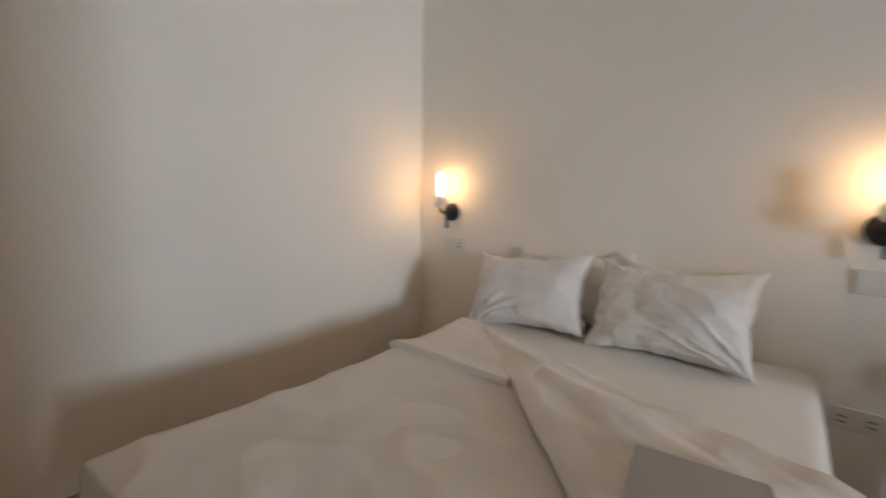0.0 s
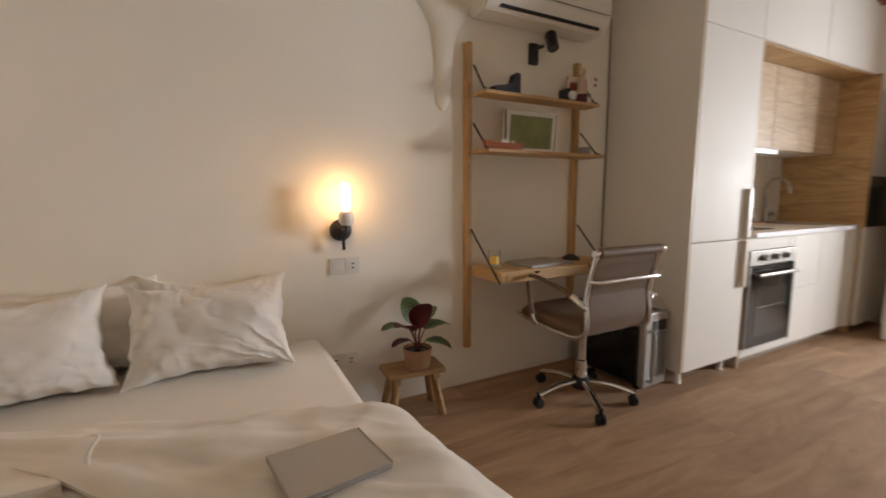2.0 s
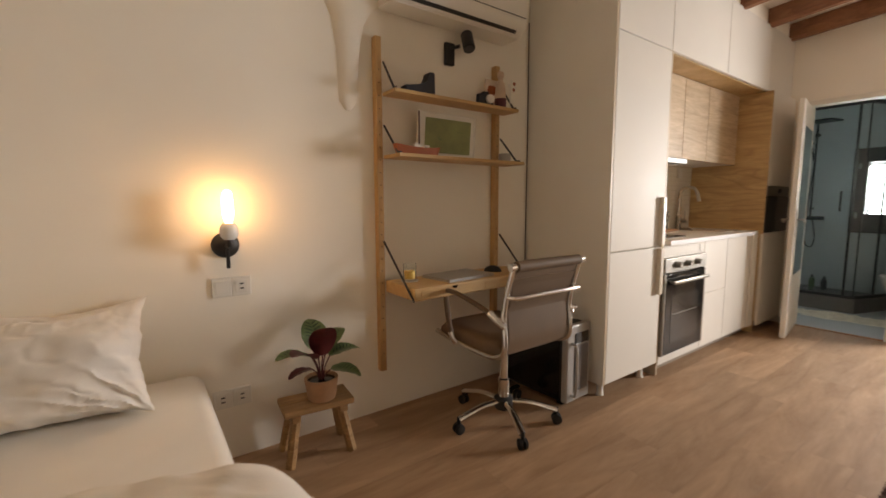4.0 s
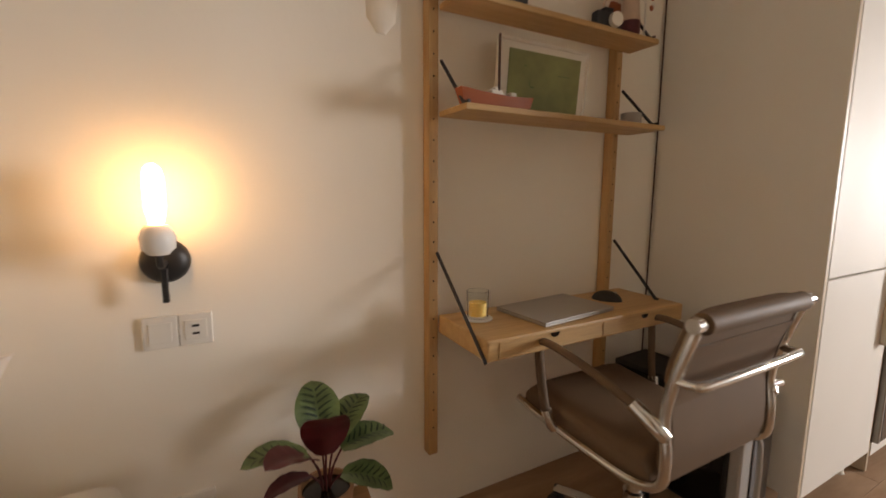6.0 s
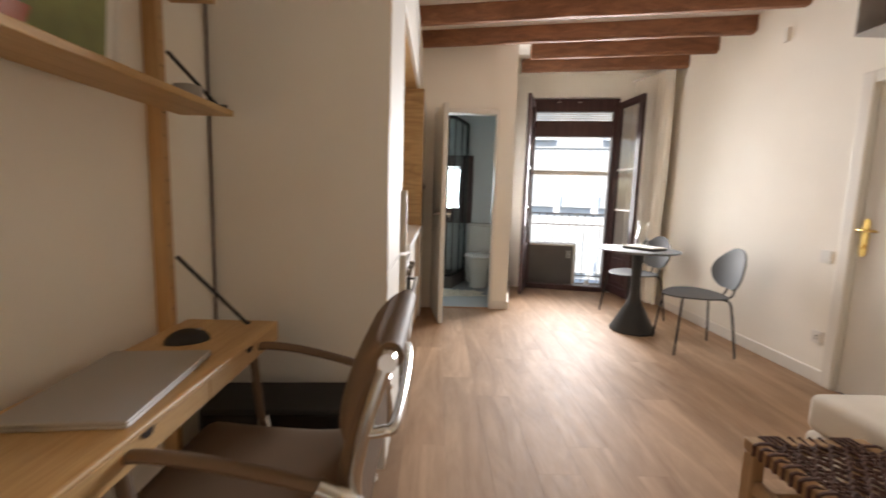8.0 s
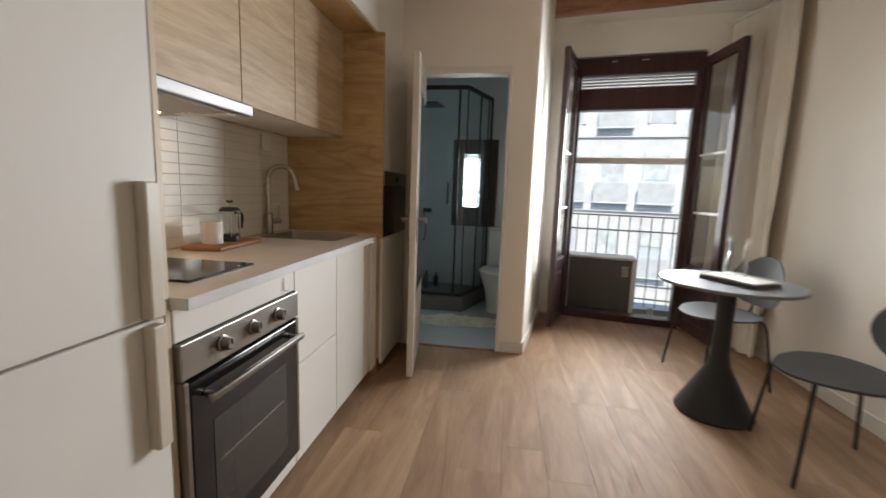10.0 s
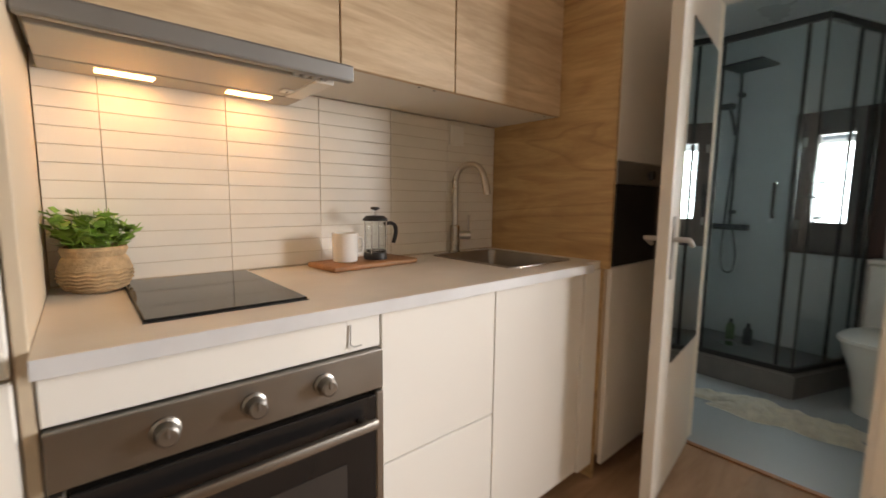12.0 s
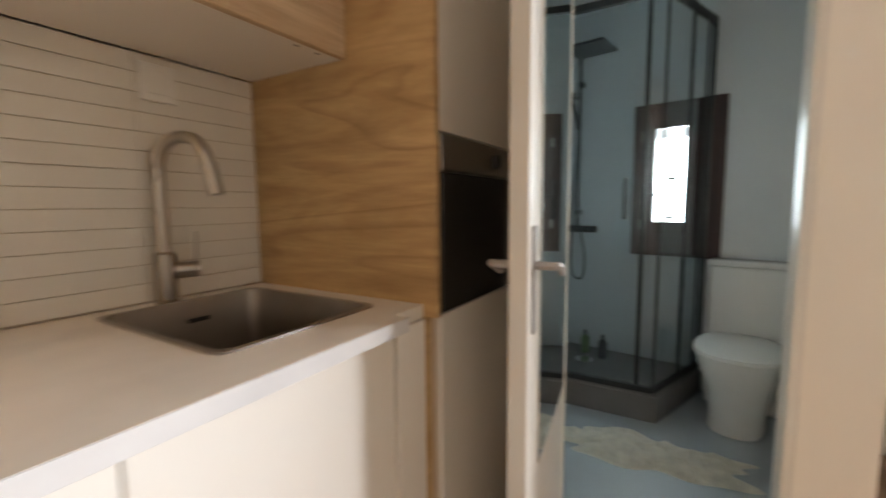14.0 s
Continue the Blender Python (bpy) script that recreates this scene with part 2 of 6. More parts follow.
M_FACADE = plain("street_facade_hazed", (0.72, 0.83, 0.93), 0.9, vary=0.1, scale=1.5)
M_STREETGLASS = plain("street_glass_hazed", (0.60, 0.73, 0.84), 0.3, vary=0.1)
M_AWNING = plain("street_blind_hazed", (0.62, 0.76, 0.88), 0.8, vary=0.2)
M_ROAD = plain("asphalt", (0.05, 0.05, 0.05), 0.9, vary=0.2)
M_ACOUT = plain("outdoor_unit_grey", (0.12, 0.11, 0.10), 0.5, vary=0.1)
M_COVER = plain("printed_cover", (0.72, 0.60, 0.50), 0.5, vary=0.12, scale=14)
M_FIGURE = plain("pale_wood", (0.56, 0.41, 0.31), 0.5, vary=0.12, scale=14)


# ---- mesh helpers ----
def slab(bm, x0, x1, y0, y1, z0, z1, bevel=0.0, seg=1):
    vs = [bm.verts.new((x, y, z)) for x in (x0, x1) for y in (y0, y1) for z in (z0, z1)]
    fs = [bm.faces.new([vs[i] for i in q]) for q in ((0, 1, 3, 2), (4, 6, 7, 5), (0, 4, 5, 1), (2, 3, 7, 6), (0, 2, 6, 4), (1, 5, 7, 3))]
    if bevel:
        edges = list({e for f in fs for e in f.edges})
        bmesh.ops.bevel(bm, geom=edges, offset=bevel, segments=seg, profile=0.5, affect="EDGES")
    return bm


def lathe(bm, profile, segs=24, cx=0.0, cy=0.0, caps=True):
    rings = []
    for r, z in profile:
        rings.append([bm.verts.new((cx + r * math.cos(2 * math.pi * i / segs), cy + r * math.sin(2 * math.pi * i / segs), z)) for i in range(segs)])
    for a, b in zip(rings, rings[1:]):
        for i in range(segs):
            j = (i + 1) % segs
            bm.faces.new((a[i], a[j], b[j], b[i]))
    if caps:
        bm.faces.new(rings[0][::-1])
        bm.faces.new(rings[-1])
    return bm


def smooth_path(pts, n=6):
    pts = [Vector(p) for p in pts]
    ext = [pts[0] * 2 - pts[1], *pts, pts[-1] * 2 - pts[-2]]
    out = []
    for a, b, c, d in zip(ext, ext[1:], ext[2:], ext[3:]):
        for k in range(n):
            t = k / n
            out.append(0.5 * ((2 * b) + (c - a) * t + (2 * a - 5 * b + 4 * c - d) * t * t + (3 * b - a - 3 * c + d) * t ** 3))
    out.append(pts[-1])
    return out


def tube(bm, pts, r, segs=8, flat=1.0, round_path=0):
    """A bar along pts; flat: its second width as a share of the first."""
    pts = smooth_path(pts, round_path) if round_path else [Vector(p) for p in pts]
    side = None
    rings = []
    for i, p in enumerate(pts):
        d = (pts[min(i + 1, len(pts) - 1)] - pts[max(i - 1, 0)]).normalized()
        if side is None:
            side = d.orthogonal().normalized() if abs(d.z) > 0.9 else d.cross(Vector((0, 0, 1))).normalized()
        side = (side - d * side.dot(d)).normalized()
        up = d.cross(side)
        rings.append([bm.verts.new(p + side * (r * math.cos(2 * math.pi * k / segs)) + up * (r * flat * math.sin(2 * math.pi * k / segs))) for k in range(segs)])
    for a, b in zip(rings, rings[1:]):
        for k in range(segs):
            bm.faces.new((a[k], a[(k + 1) % segs], b[(k + 1) % segs], b[k]))
    bm.faces.new(rings[0][::-1])
    bm.faces.new(rings[-1])
    return bm


def prism(bm, outline, z0, z1):
    """An upright prism over a flat outline."""
    lo = [bm.verts.new((x, y, z0)) for x, y in outline]
    hi = [bm.verts.new((x, y, z1)) for x, y in outline]
    n = len(outline)
    for i in range(n):
        bm.faces.new((lo[i], lo[(i + 1) % n], hi[(i + 1) % n], hi[i]))
    bm.faces.new(lo[::-1])
    bm.faces.new(hi)
    return bm


def sheet(bm, nu, nv, place, thick=0.0):
    """A sheet of nu x nv cells over place(u, v); thick: closed below by that much along the normal's vertical."""
    g = [[bm.verts.new(place(i / nu, j / nv)) for j in range(nv + 1)] for i in range(nu + 1)]
    for i in range(nu):
        for j in range(nv):
            bm.faces.new((g[i][j], g[i + 1][j], g[i + 1][j + 1], g[i][j + 1]))
    if thick:
        bmesh.ops.recalc_face_normals(bm, faces=bm.faces)
        bmesh.ops.solidify(bm, geom=list(bm.faces), thickness=thick)
    return bm


def mesh_of(bm, name, material, soft=False):
    bmesh.ops.recalc_face_normals(bm, faces=bm.faces)
    me = bpy.data.meshes.new(name)
    bm.to_mesh(me)
    bm.free()
    me.materials.append(material)
    if soft:
        for p in me.polygons:
            p.use_smooth = True
        me.set_sharp_from_angle(angle=radians(40))
    return me


def part(name, bm, material, parent=None, label="", soft=True):
    ob = new(name, mesh_of(bm, name, material, soft))
    if parent is not None:
        ob.parent = parent
    if label:
        ob["label"] = label
    return ob


def thing(name, label, category, at=(0, 0, 0), turn=0.0, group="", kind=""):
    ob = new(name)
    ob.matrix_basis = pose(*at, 0, 0, turn)
    ob.empty_display_size = 0.1
    return tagged(ob, label, category, group, kind)


def block(name, parent, material, x0, x1, y0, y1, z0, z1, bevel=0.003, seg=1, label=""):
    return part(name, slab(bmesh.new(), x0, x1, y0, y1, z0, z1, bevel, seg), material, parent, label, seg > 2)


def structure(name, bm, material, label, category, soft=False):
    return tagged(part(name, bm, material, None, "", soft), label, category, "", "structure")


def mount(ob, x, y, z, turn=0.0, rx=0.0, ry=0.0):
    ob.matrix_basis = pose(x, y, z, rx, ry, turn)
    return ob


# ---- large structure ----
SKEW = 0.18          # the street front runs askew: dx per dy
CEIL = 2.70


def front_x(y, base=3.93):
    return base + SKEW * (y + 2.0)


structure("floor", slab(bmesh.new(), -4.2, 4.4, -3.6, 0.2, -0.12, -0.012), M_JOINT, "oak-look laminate floor of long planks", "floor")
structure("wall_left", slab(bmesh.new(), -4.07, -3.93, -3.55, 0.12, -0.1, CEIL), M_WALL, "off-white painted plaster wall beside the bed", "wall")
structure("wall_back", slab(bmesh.new(), -3.93, 4.9, 0.0, 0.12, -0.1, CEIL), M_WALL, "off-white painted plaster wall behind bed and desk", "wall")
bm = bmesh.new()
slab(bm, -3.93, 0.19, -3.55, -3.40, -0.1, CEIL)
slab(bm, 0.19, 1.0, -3.55, -3.40, 1.9, CEIL)
slab(bm, 1.0, 4.1, -3.55, -3.40, -0.1, CEIL)
structure("wall_entry", bm, M_WALL, "off-white painted plaster wall with the entrance door", "wall")
structure("wall_partition", slab(bmesh.new(), -1.30, -1.20, -3.40, -2.045, -0.02, CEIL, 0.006, 2), M_WALL, "plain beige partition wall beside the bed", "wall")


def skew_prism(bm, y0, y1, z0, z1, base, thick):
    """A length of wall along the street front."""
    return prism(bm, [(front_x(y0, base), y0), (front_x(y1, base), y1), (front_x(y1, base) + thick, y1), (front_x(y0, base) + thick, y0)], z0, z1)


bm = bmesh.new()
skew_prism(bm, -3.45, -3.03, -0.1, CEIL, 3.93, 0.22)
skew_prism(bm, -3.03, -2.0, 2.42, CEIL, 3.93, 0.22)
skew_prism(bm, -2.0, -1.70, -0.1, CEIL, 3.93, 0.22)
structure("wall_street", bm, M_WALL, "off-white wall with the tall balcony opening", "wall")
bm = bmesh.new()
slab(bm, 2.785, 2.88, -0.815, -0.0, -0.02, CEIL)
slab(bm, 2.785, 2.88, -1.41, -0.815, 1.985, CEIL)
slab(bm, 2.785, 2.88, -1.595, -1.41, -0.02, CEIL)
structure("wall_bathroom_front", bm, M_WALL, "beige painted wall with the bathroom doorway", "wall")
structure("wall_bathroom_side", prism(bmesh.new(), [(2.88, -1.61), (4.05, -1.82), (4.05, -1.72), (2.88, -1.51)], -0.02, CEIL), M_WALL, "white painted wall between bathroom and balcony door", "wall")
BB = 4.30  # bathroom outer wall, x at y = -1.3


def bath_x(y):
    return BB + SKEW * (y + 1.3)


def bath_wall(bm, y0, y1, z0, z1):
    return prism(bm, [(bath_x(y0), y0), (bath_x(y1), y1), (bath_x(y1) + 0.2, y1), (bath_x(y0) + 0.2, y0)], z0, z1)


bm = bmesh.new()
bath_wall(bm, -1.85, -1.32, -0.02, CEIL)
bath_wall(bm, -0.84, 0.0, -0.02, CEIL)
bath_wall(bm, -1.32, -0.84, -0.02, 0.80)
bath_wall(bm, -1.32, -0.84, 1.72, CEIL)
structure("wall_bathroom_outer", bm, M_BATHWALL, "pale grey bathroom wall with a small window", "wall")
structure("wall_bathroom_inner", slab(bmesh.new(), 2.882, 4.52, -0.012, -0.003, -0.02, CEIL), M_BATHWALL, "pale grey panelled bathroom wall behind the shower", "wall")
structure("wall_bathroom_lining", slab(bmesh.new(), 2.882, 2.888, -0.79, -0.014, 0.0, 2.4), M_BATHWALL, "pale grey bathroom lining beside the doorway", "wall")
structure("floor_bathroom", prism(bmesh.new(), [(2.80, -0.02), (2.80, -1.55), (2.9, -1.57), (4.2, -1.79), (4.55, -0.02)], -0.01, 0.004), M_BATHFLOOR, "grey-blue smooth bathroom floor", "floor")
structure("ceiling_bathroom", prism(bmesh.new(), [(2.88, -0.01), (2.88, -1.52), (4.25, -1.75), (4.5, -0.01)], 2.36, 2.40), M_BATHWALL, "pale bathroom ceiling", "ceiling")
structure("ceiling", slab(bmesh.new(), -4.2, 4.35, -3.6, 0.2, CEIL, CEIL + 0.25), M_CEIL, "white plastered ceiling between timber beams", "ceiling")


def ceiling_beam(x):
    """A timber beam at x where it meets the kitchen, running askew to the entrance wall."""
    y0, y1 = (-0.64, -3.398) if x < 2.7 else (-1.74, -3.398)
    bm = bmesh.new()
    n, w, z0, z1 = 14, 0.040, 2.56, CEIL - 0.002
    rows = []
    for i in range(n + 1):
        y = y0 + (y1 - y0) * i / n
        c = x + 0.22 * (y + 0.655) + 0.006 * noise.noise((x * 3, y * 2, 0))
        d = 0.008 * noise.noise((x * 5, y * 3, 4))
        rows.append([bm.verts.new((c + a, y, z)) for a, z in ((-w, z1), (-w, z0 + 0.02 + d), (-w + 0.018, z0 + d), (w - 0.018, z0 - d * 0.5), (w, z0 + 0.02), (w, z1))])
    for a, b in zip(rows, rows[1:]):
        for k in range(6):
            bm.faces.new((a[k], a[(k + 1) % 6], b[(k + 1) % 6], b[k]))
    bm.faces.new(rows[0])
    bm.faces.new(rows[-1][::-1])
    ob = structure("ceiling_beam", bm, M_BEAM, "reddish-brown old timber ceiling beam", "beam", True)
    ob["group"] = "ceiling beams"


for bx in (0.04, 0.56, 1.08, 1.62, 2.18, 2.69, 3.16, 3.62):
    ceiling_beam(bx)

# skirting boards
for nm, c in (("baseboard_entry", (1.07, 3.60, -3.40, -3.386, 0.0, 0.09)), 
              ("baseboard_bathroom", (2.768, 2.785, -1.612, -1.44, 0.0, 0.085))):
    structure(nm, slab(bmesh.new(), *c, 0.004), M_TRIM, "white painted low skirting board", "skirting board")
structure("baseboard_side", prism(bmesh.new(), [(2.768, -1.612), (2.882, -1.632), (3.95, -1.822), (3.95, -1.808), (2.882, -1.610), (2.785, -1.596)], 0, 0.085), M_TRIM, "white painted low skirting board", "skirting board")

# wall-coloured relief that flares towards the ceiling
bm = bmesh.new()
prof = [(1.60, 0.015), (1.64, 0.048), (1.88, 0.062), (2.02, 0.085), (2.09, 0.125), (2.16, 0.195), (2.26, 0.30), (2.40, 0.43), (CEIL, 0.55)]
cols = []
for z, w in prof:
    cx = -1.24 + 0.03 * (z - 1.6)
    dep = 0.012 + 0.05 * (z - 1.6)
    cols.append([bm.verts.new((cx + u * w, 0.002 - dep * (1 - u * u) ** 0.8, z)) for u in (-1, -0.85, -0.6, -0.3, 0, 0.3, 0.6, 0.85, 1)])
for a, b in zip(cols, cols[1:]):
    for k in range(8):
        bm.faces.new((a[k], a[k + 1], b[k + 1], b[k]))
bm.faces.new(cols[0])
structure("trim_plaster_corbel", bm, M_WALL, "wall-coloured relief that flares upwards", "corbel", True)


# ---- balcony door, curtain, street ----
def oblock(name, parent, material, x0, x1, y0, y1, *rest, label=""):
    """A block on the street front, given with y towards the room."""
    return block(name, parent, material, x0, x1, -y1, -y0, *rest, label=label)


def front_pose(y, out=0.0, z=0.0):
    """A pose on the street front at y: its own x runs along the front towards the entrance wall, its y looks out to the street."""
    return Matrix.Translation((front_x(y) + out, y, z)) @ Matrix.Rotation(math.atan2(-1, -SKEW), 4, "Z")


def set_pose(ob, m):
    ob.matrix_basis = m
    return ob


def casement(parent_name, label, at, turn, width):
    """A glazed leaf with a panelled foot; its x runs from the hinge, z up."""
    leaf = thing(parent_name, label, "window leaf", at, turn, kind="structure")
    h = 2.32
    block("stile", leaf, M_WINFRAME, 0, 0.075, -0.022, 0.022, 0, h, 0.004)
    block("stile", leaf, M_WINFRAME, width - 0.075, width, -0.022, 0.022, 0, h, 0.004)
    for z0, z1 in ((0.0, 0.10), (0.50, 0.58), (h - 0.08, h)):
        block("rail", leaf, M_WINFRAME, 0.076, width - 0.076, -0.020, 0.020, z0, z1, 0.004)
    for z in (1.02, 1.50):
        block("glazing_bar", leaf, M_TRIM, 0.076, width - 0.076, -0.010, 0.010, z, z + 0.022, 0.002)
    block("foot_panel", leaf, M_WINFRAME, 0.077, width - 0.077, -0.010, 0.010, 0.101, 0.499, 0.003)
    block("panel_field", leaf, M_WINFRAME, 0.12, width - 0.12, -0.017, 0.017, 0.15, 0.45, 0.006)
    p = block("pane", leaf, M_PANE, 0.077, width - 0.077, -0.003, 0.003, 0.581, h - 0.081, 0.0)
    p.visible_shadow = False
    return leaf


win = tagged(new("window_1"), "dark brown balcony door frame with roller blind box", "window", "", "structure")
set_pose(win, front_pose(-2.0))
W = 1.03 * math.sqrt(1 + SKEW * SKEW)
oblock("window_frame", win, M_WINFRAME, 0.0, 0.06, -0.10, 0.02, 0.0, 2.40, 0.004)
oblock("window_frame", win, M_WINFRAME, W - 0.06, W, -0.10, 0.02, 0.0, 2.40, 0.004)
oblock("threshold", win, M_WINFRAME, 0.061, W - 0.061, -0.12, 0.03, 0.0, 0.065, 0.006)
oblock("head_frame", win, M_WINFRAME, 0.061, W - 0.061, -0.10, 0.02, 2.25, 2.40, 0.004)
oblock("blind_box", win, M_WINFRAME, 0.061, W - 0.061, -0.10, 0.005, 1.95, 2.135, 0.006)
for k in range(4):
    oblock("blind_slat", win, M_SLAT, 0.062, W - 0.062, -0.08, -0.055, 2.142 + 0.027 * k, 2.157 + 0.027 * k, 0.003)
oblock("transom", win, M_TRIM, 0.0, W, -0.30, -0.24, 1.49, 1.545, 0.006, label="cream painted cross bar")
for bx in (0.30, 0.55):
    oblock("blind_stop", win, M_SILVER, bx, bx + 0.05, 0.02, 0.028, 2.355, 2.366, 0.002)

casement("casement_left", "dark brown glazed balcony leaf folded against the wall", (3.86, -2.005, 0.03), 162, 0.50)
casement("casement_right", "dark brown glazed balcony leaf standing open", (3.74, -3.03, 0.03), 186, 0.52)

# curtain gathered beside the balcony door
bm = bmesh.new()


def curtain_at(u, v):
    s = u * 0.62
    f = 0.035 * math.sin(u * 34 + 0.6 * math.sin(v * 5)) * (0.55 + 0.45 * v)
    z = 2.58 - v * 2.56
    return (3.66 - 0.62 * u + 0.2 * f, -3.18 - 0.13 * u + f, z)


sheet(bm, 90, 14, curtain_at, 0.004)
cur = thing("curtain", "beige gathered floor-length curtain beside the balcony door", "curtain", (0, 0, 0))
part("drape", bm, M_CURTAIN, cur)
rod = thing("curtain_rod", "thin pale curtain rod below the ceiling", "curtain rod", (0, 0, 0))
part("rod", tube(bmesh.new(), [(3.72, -3.16, 2.60), (3.00, -3.35, 2.60)], 0.012), M_TRIM, rod)

# balcony with rail and outdoor unit
bal = tagged(new("balcony_slab"), "narrow stone balcony slab outside", "balcony", "", "structure")
set_pose(bal, front_pose(-1.9, 0.22))
oblock("slab", bal, M_STONE, -0.1, 1.45, -0.75, -0.005, -0.2, -0.02, 0.01)
rail = tagged(new("balcony_railing"), "thin dark iron balcony railing with upright bars", "railing")
set_pose(rail, front_pose(-1.9, 0.22))
for z in (0.96, 0.80, 0.06):
    oblock("rail", rail, M_RAILING, -0.1, 1.45, -0.56, -0.545, z, z + 0.016, 0.002)
for k in range(15):
    part("bar", tube(bmesh.new(), [(-0.08 + 0.108 * k, 0.552, -0.02), (-0.08 + 0.108 * k, 0.552, 0.96)], 0.006, 6), M_RAILING, rail)
unit = tagged(new("outdoor_unit"), "dark grey outdoor air conditioning unit on the balcony", "air conditioner")
set_pose(unit, front_pose(-2.07, 0.22, -0.02))
oblock("casing", unit, M_ACOUT, 0.03, 0.63, -0.36, -0.10, 0.03, 0.56, 0.012, 2)
oblock("top_cover", unit, M_PLATE, 0.01, 0.66, -0.37, -0.09, 0.561, 0.585, 0.006)
oblock("side_cover", unit, M_PLATE, -0.02, 0.028, -0.36, -0.09, 0.03, 0.56, 0.006)
oblock("side_cover", unit, M_PLATE, 0.632, 0.67, -0.36, -0.09, 0.03, 0.56, 0.006)
for k in range(5):
    oblock("louvre", unit, M_PLATE, 0.54, 0.60, -0.099, -0.092, 0.40 + 0.022 * k, 0.408 + 0.022 * k, 0.001)
for x in (0.08, 0.52):
    oblock("foot", unit, M_RUBBER, x, x + 0.06, -0.34, -0.12, 0.0, 0.03, 0.003)

structure("ground", slab(bmesh.new(), -400, 400, -400, 400, -9.2, -9.0), M_ROAD, "asphalt street far below the balcony", "ground")


def street_house(at, half, height, wall, floors, step, seed):
    """A rendered house across the street in haze-tinted colours; its own y looks away from the room."""
    house = tagged(new("apartment_building"), "rendered apartment building across the street, coloured with blue daylight haze", "building", "houses across the street")
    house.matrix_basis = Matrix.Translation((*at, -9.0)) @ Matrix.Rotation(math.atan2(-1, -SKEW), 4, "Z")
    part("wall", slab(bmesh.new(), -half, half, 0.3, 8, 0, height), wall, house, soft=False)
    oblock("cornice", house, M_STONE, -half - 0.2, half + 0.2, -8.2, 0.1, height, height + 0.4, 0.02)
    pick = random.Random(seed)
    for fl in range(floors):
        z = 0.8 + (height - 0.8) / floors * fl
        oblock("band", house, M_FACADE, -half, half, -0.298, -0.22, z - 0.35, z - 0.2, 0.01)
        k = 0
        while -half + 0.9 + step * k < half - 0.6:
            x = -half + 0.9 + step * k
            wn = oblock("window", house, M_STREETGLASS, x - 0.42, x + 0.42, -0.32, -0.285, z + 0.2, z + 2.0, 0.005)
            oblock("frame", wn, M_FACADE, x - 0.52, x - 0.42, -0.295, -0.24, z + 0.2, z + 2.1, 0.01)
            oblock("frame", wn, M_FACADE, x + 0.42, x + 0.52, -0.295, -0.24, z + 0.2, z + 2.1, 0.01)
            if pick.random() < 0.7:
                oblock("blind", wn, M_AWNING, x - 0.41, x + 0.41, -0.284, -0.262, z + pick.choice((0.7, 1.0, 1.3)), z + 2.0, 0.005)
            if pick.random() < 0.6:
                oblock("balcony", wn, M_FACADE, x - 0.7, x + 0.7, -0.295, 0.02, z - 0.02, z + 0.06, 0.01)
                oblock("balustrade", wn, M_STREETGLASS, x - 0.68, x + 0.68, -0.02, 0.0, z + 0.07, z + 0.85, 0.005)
            k += 1


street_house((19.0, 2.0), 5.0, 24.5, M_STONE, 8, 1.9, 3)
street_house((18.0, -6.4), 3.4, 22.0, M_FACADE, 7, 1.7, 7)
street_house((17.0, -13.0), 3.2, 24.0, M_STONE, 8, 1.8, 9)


pot = thing("candle_holder", "small white round holder on the balcony floor", "holder", (4.075, -2.90, -0.02))
part("body", lathe(bmesh.new(), [(0.026, 0.0), (0.030, 0.004), (0.030, 0.105), (0.026, 0.105), (0.025, 0.02), (0.002, 0.018)], 20, caps=False), M_PLATE, pot)


# ---- entrance ----
door = tagged(new("door_1"), "closed white entrance door with brass lever handle", "door", "", "structure")
block("door_leaf", door, M_FRONT, 0.195, 0.985, -3.455, -3.41, 0.005, 1.885, 0.004)
block("door_frame", door, M_TRIM, 0.99, 1.07, -3.43, -3.37, 0.0, 1.965, 0.008, 2)
block("door_frame", door, M_TRIM, 0.12, 0.19, -3.43, -3.37, 0.0, 1.965, 0.008, 2)
block("door_frame", door, M_TRIM, 0.191, 0.989, -3.43, -3.37, 1.895, 1.965, 0.008, 2)
bm = prism(bmesh.new(), [(sx * 0.021 * math.cos(radians(k * 22.5)) , sz * 0.085 + sz * 0.030 * math.sin(radians(k * 22.5))) for sz, sx, ks in ((1, 1, range(9)), (-1, -1, range(9))) for k in ks], 0.0, 0.008)
hd = part("door_handle", bm, M_BRASS, door, "polished brass lever handle on a long plate")
hd.matrix_basis = pose(0.945, -3.408, 0.985, 90, 0, 180)
part("lever", tube(bmesh.new(), [(0, 0.045, 0.008), (0, 0.045, 0.05), (0.05, 0.047, 0.056), (0.11, 0.042, 0.052)], 0.0085, 8, 1.0, 3), M_BRASS, hd)
part("lock_cylinder", lathe(bmesh.new(), [(0.013, 0.0085), (0.013, 0.014), (0.008, 0.016)], 14, 0, -0.052), M_BRASS, hd)
part("peephole", lathe(bmesh.new(), [(0.012, 0.0), (0.012, 0.01), (0.006, 0.012)], 12), M_BLACK, door).matrix_basis = pose(0.60, -3.41, 0.80, 90)


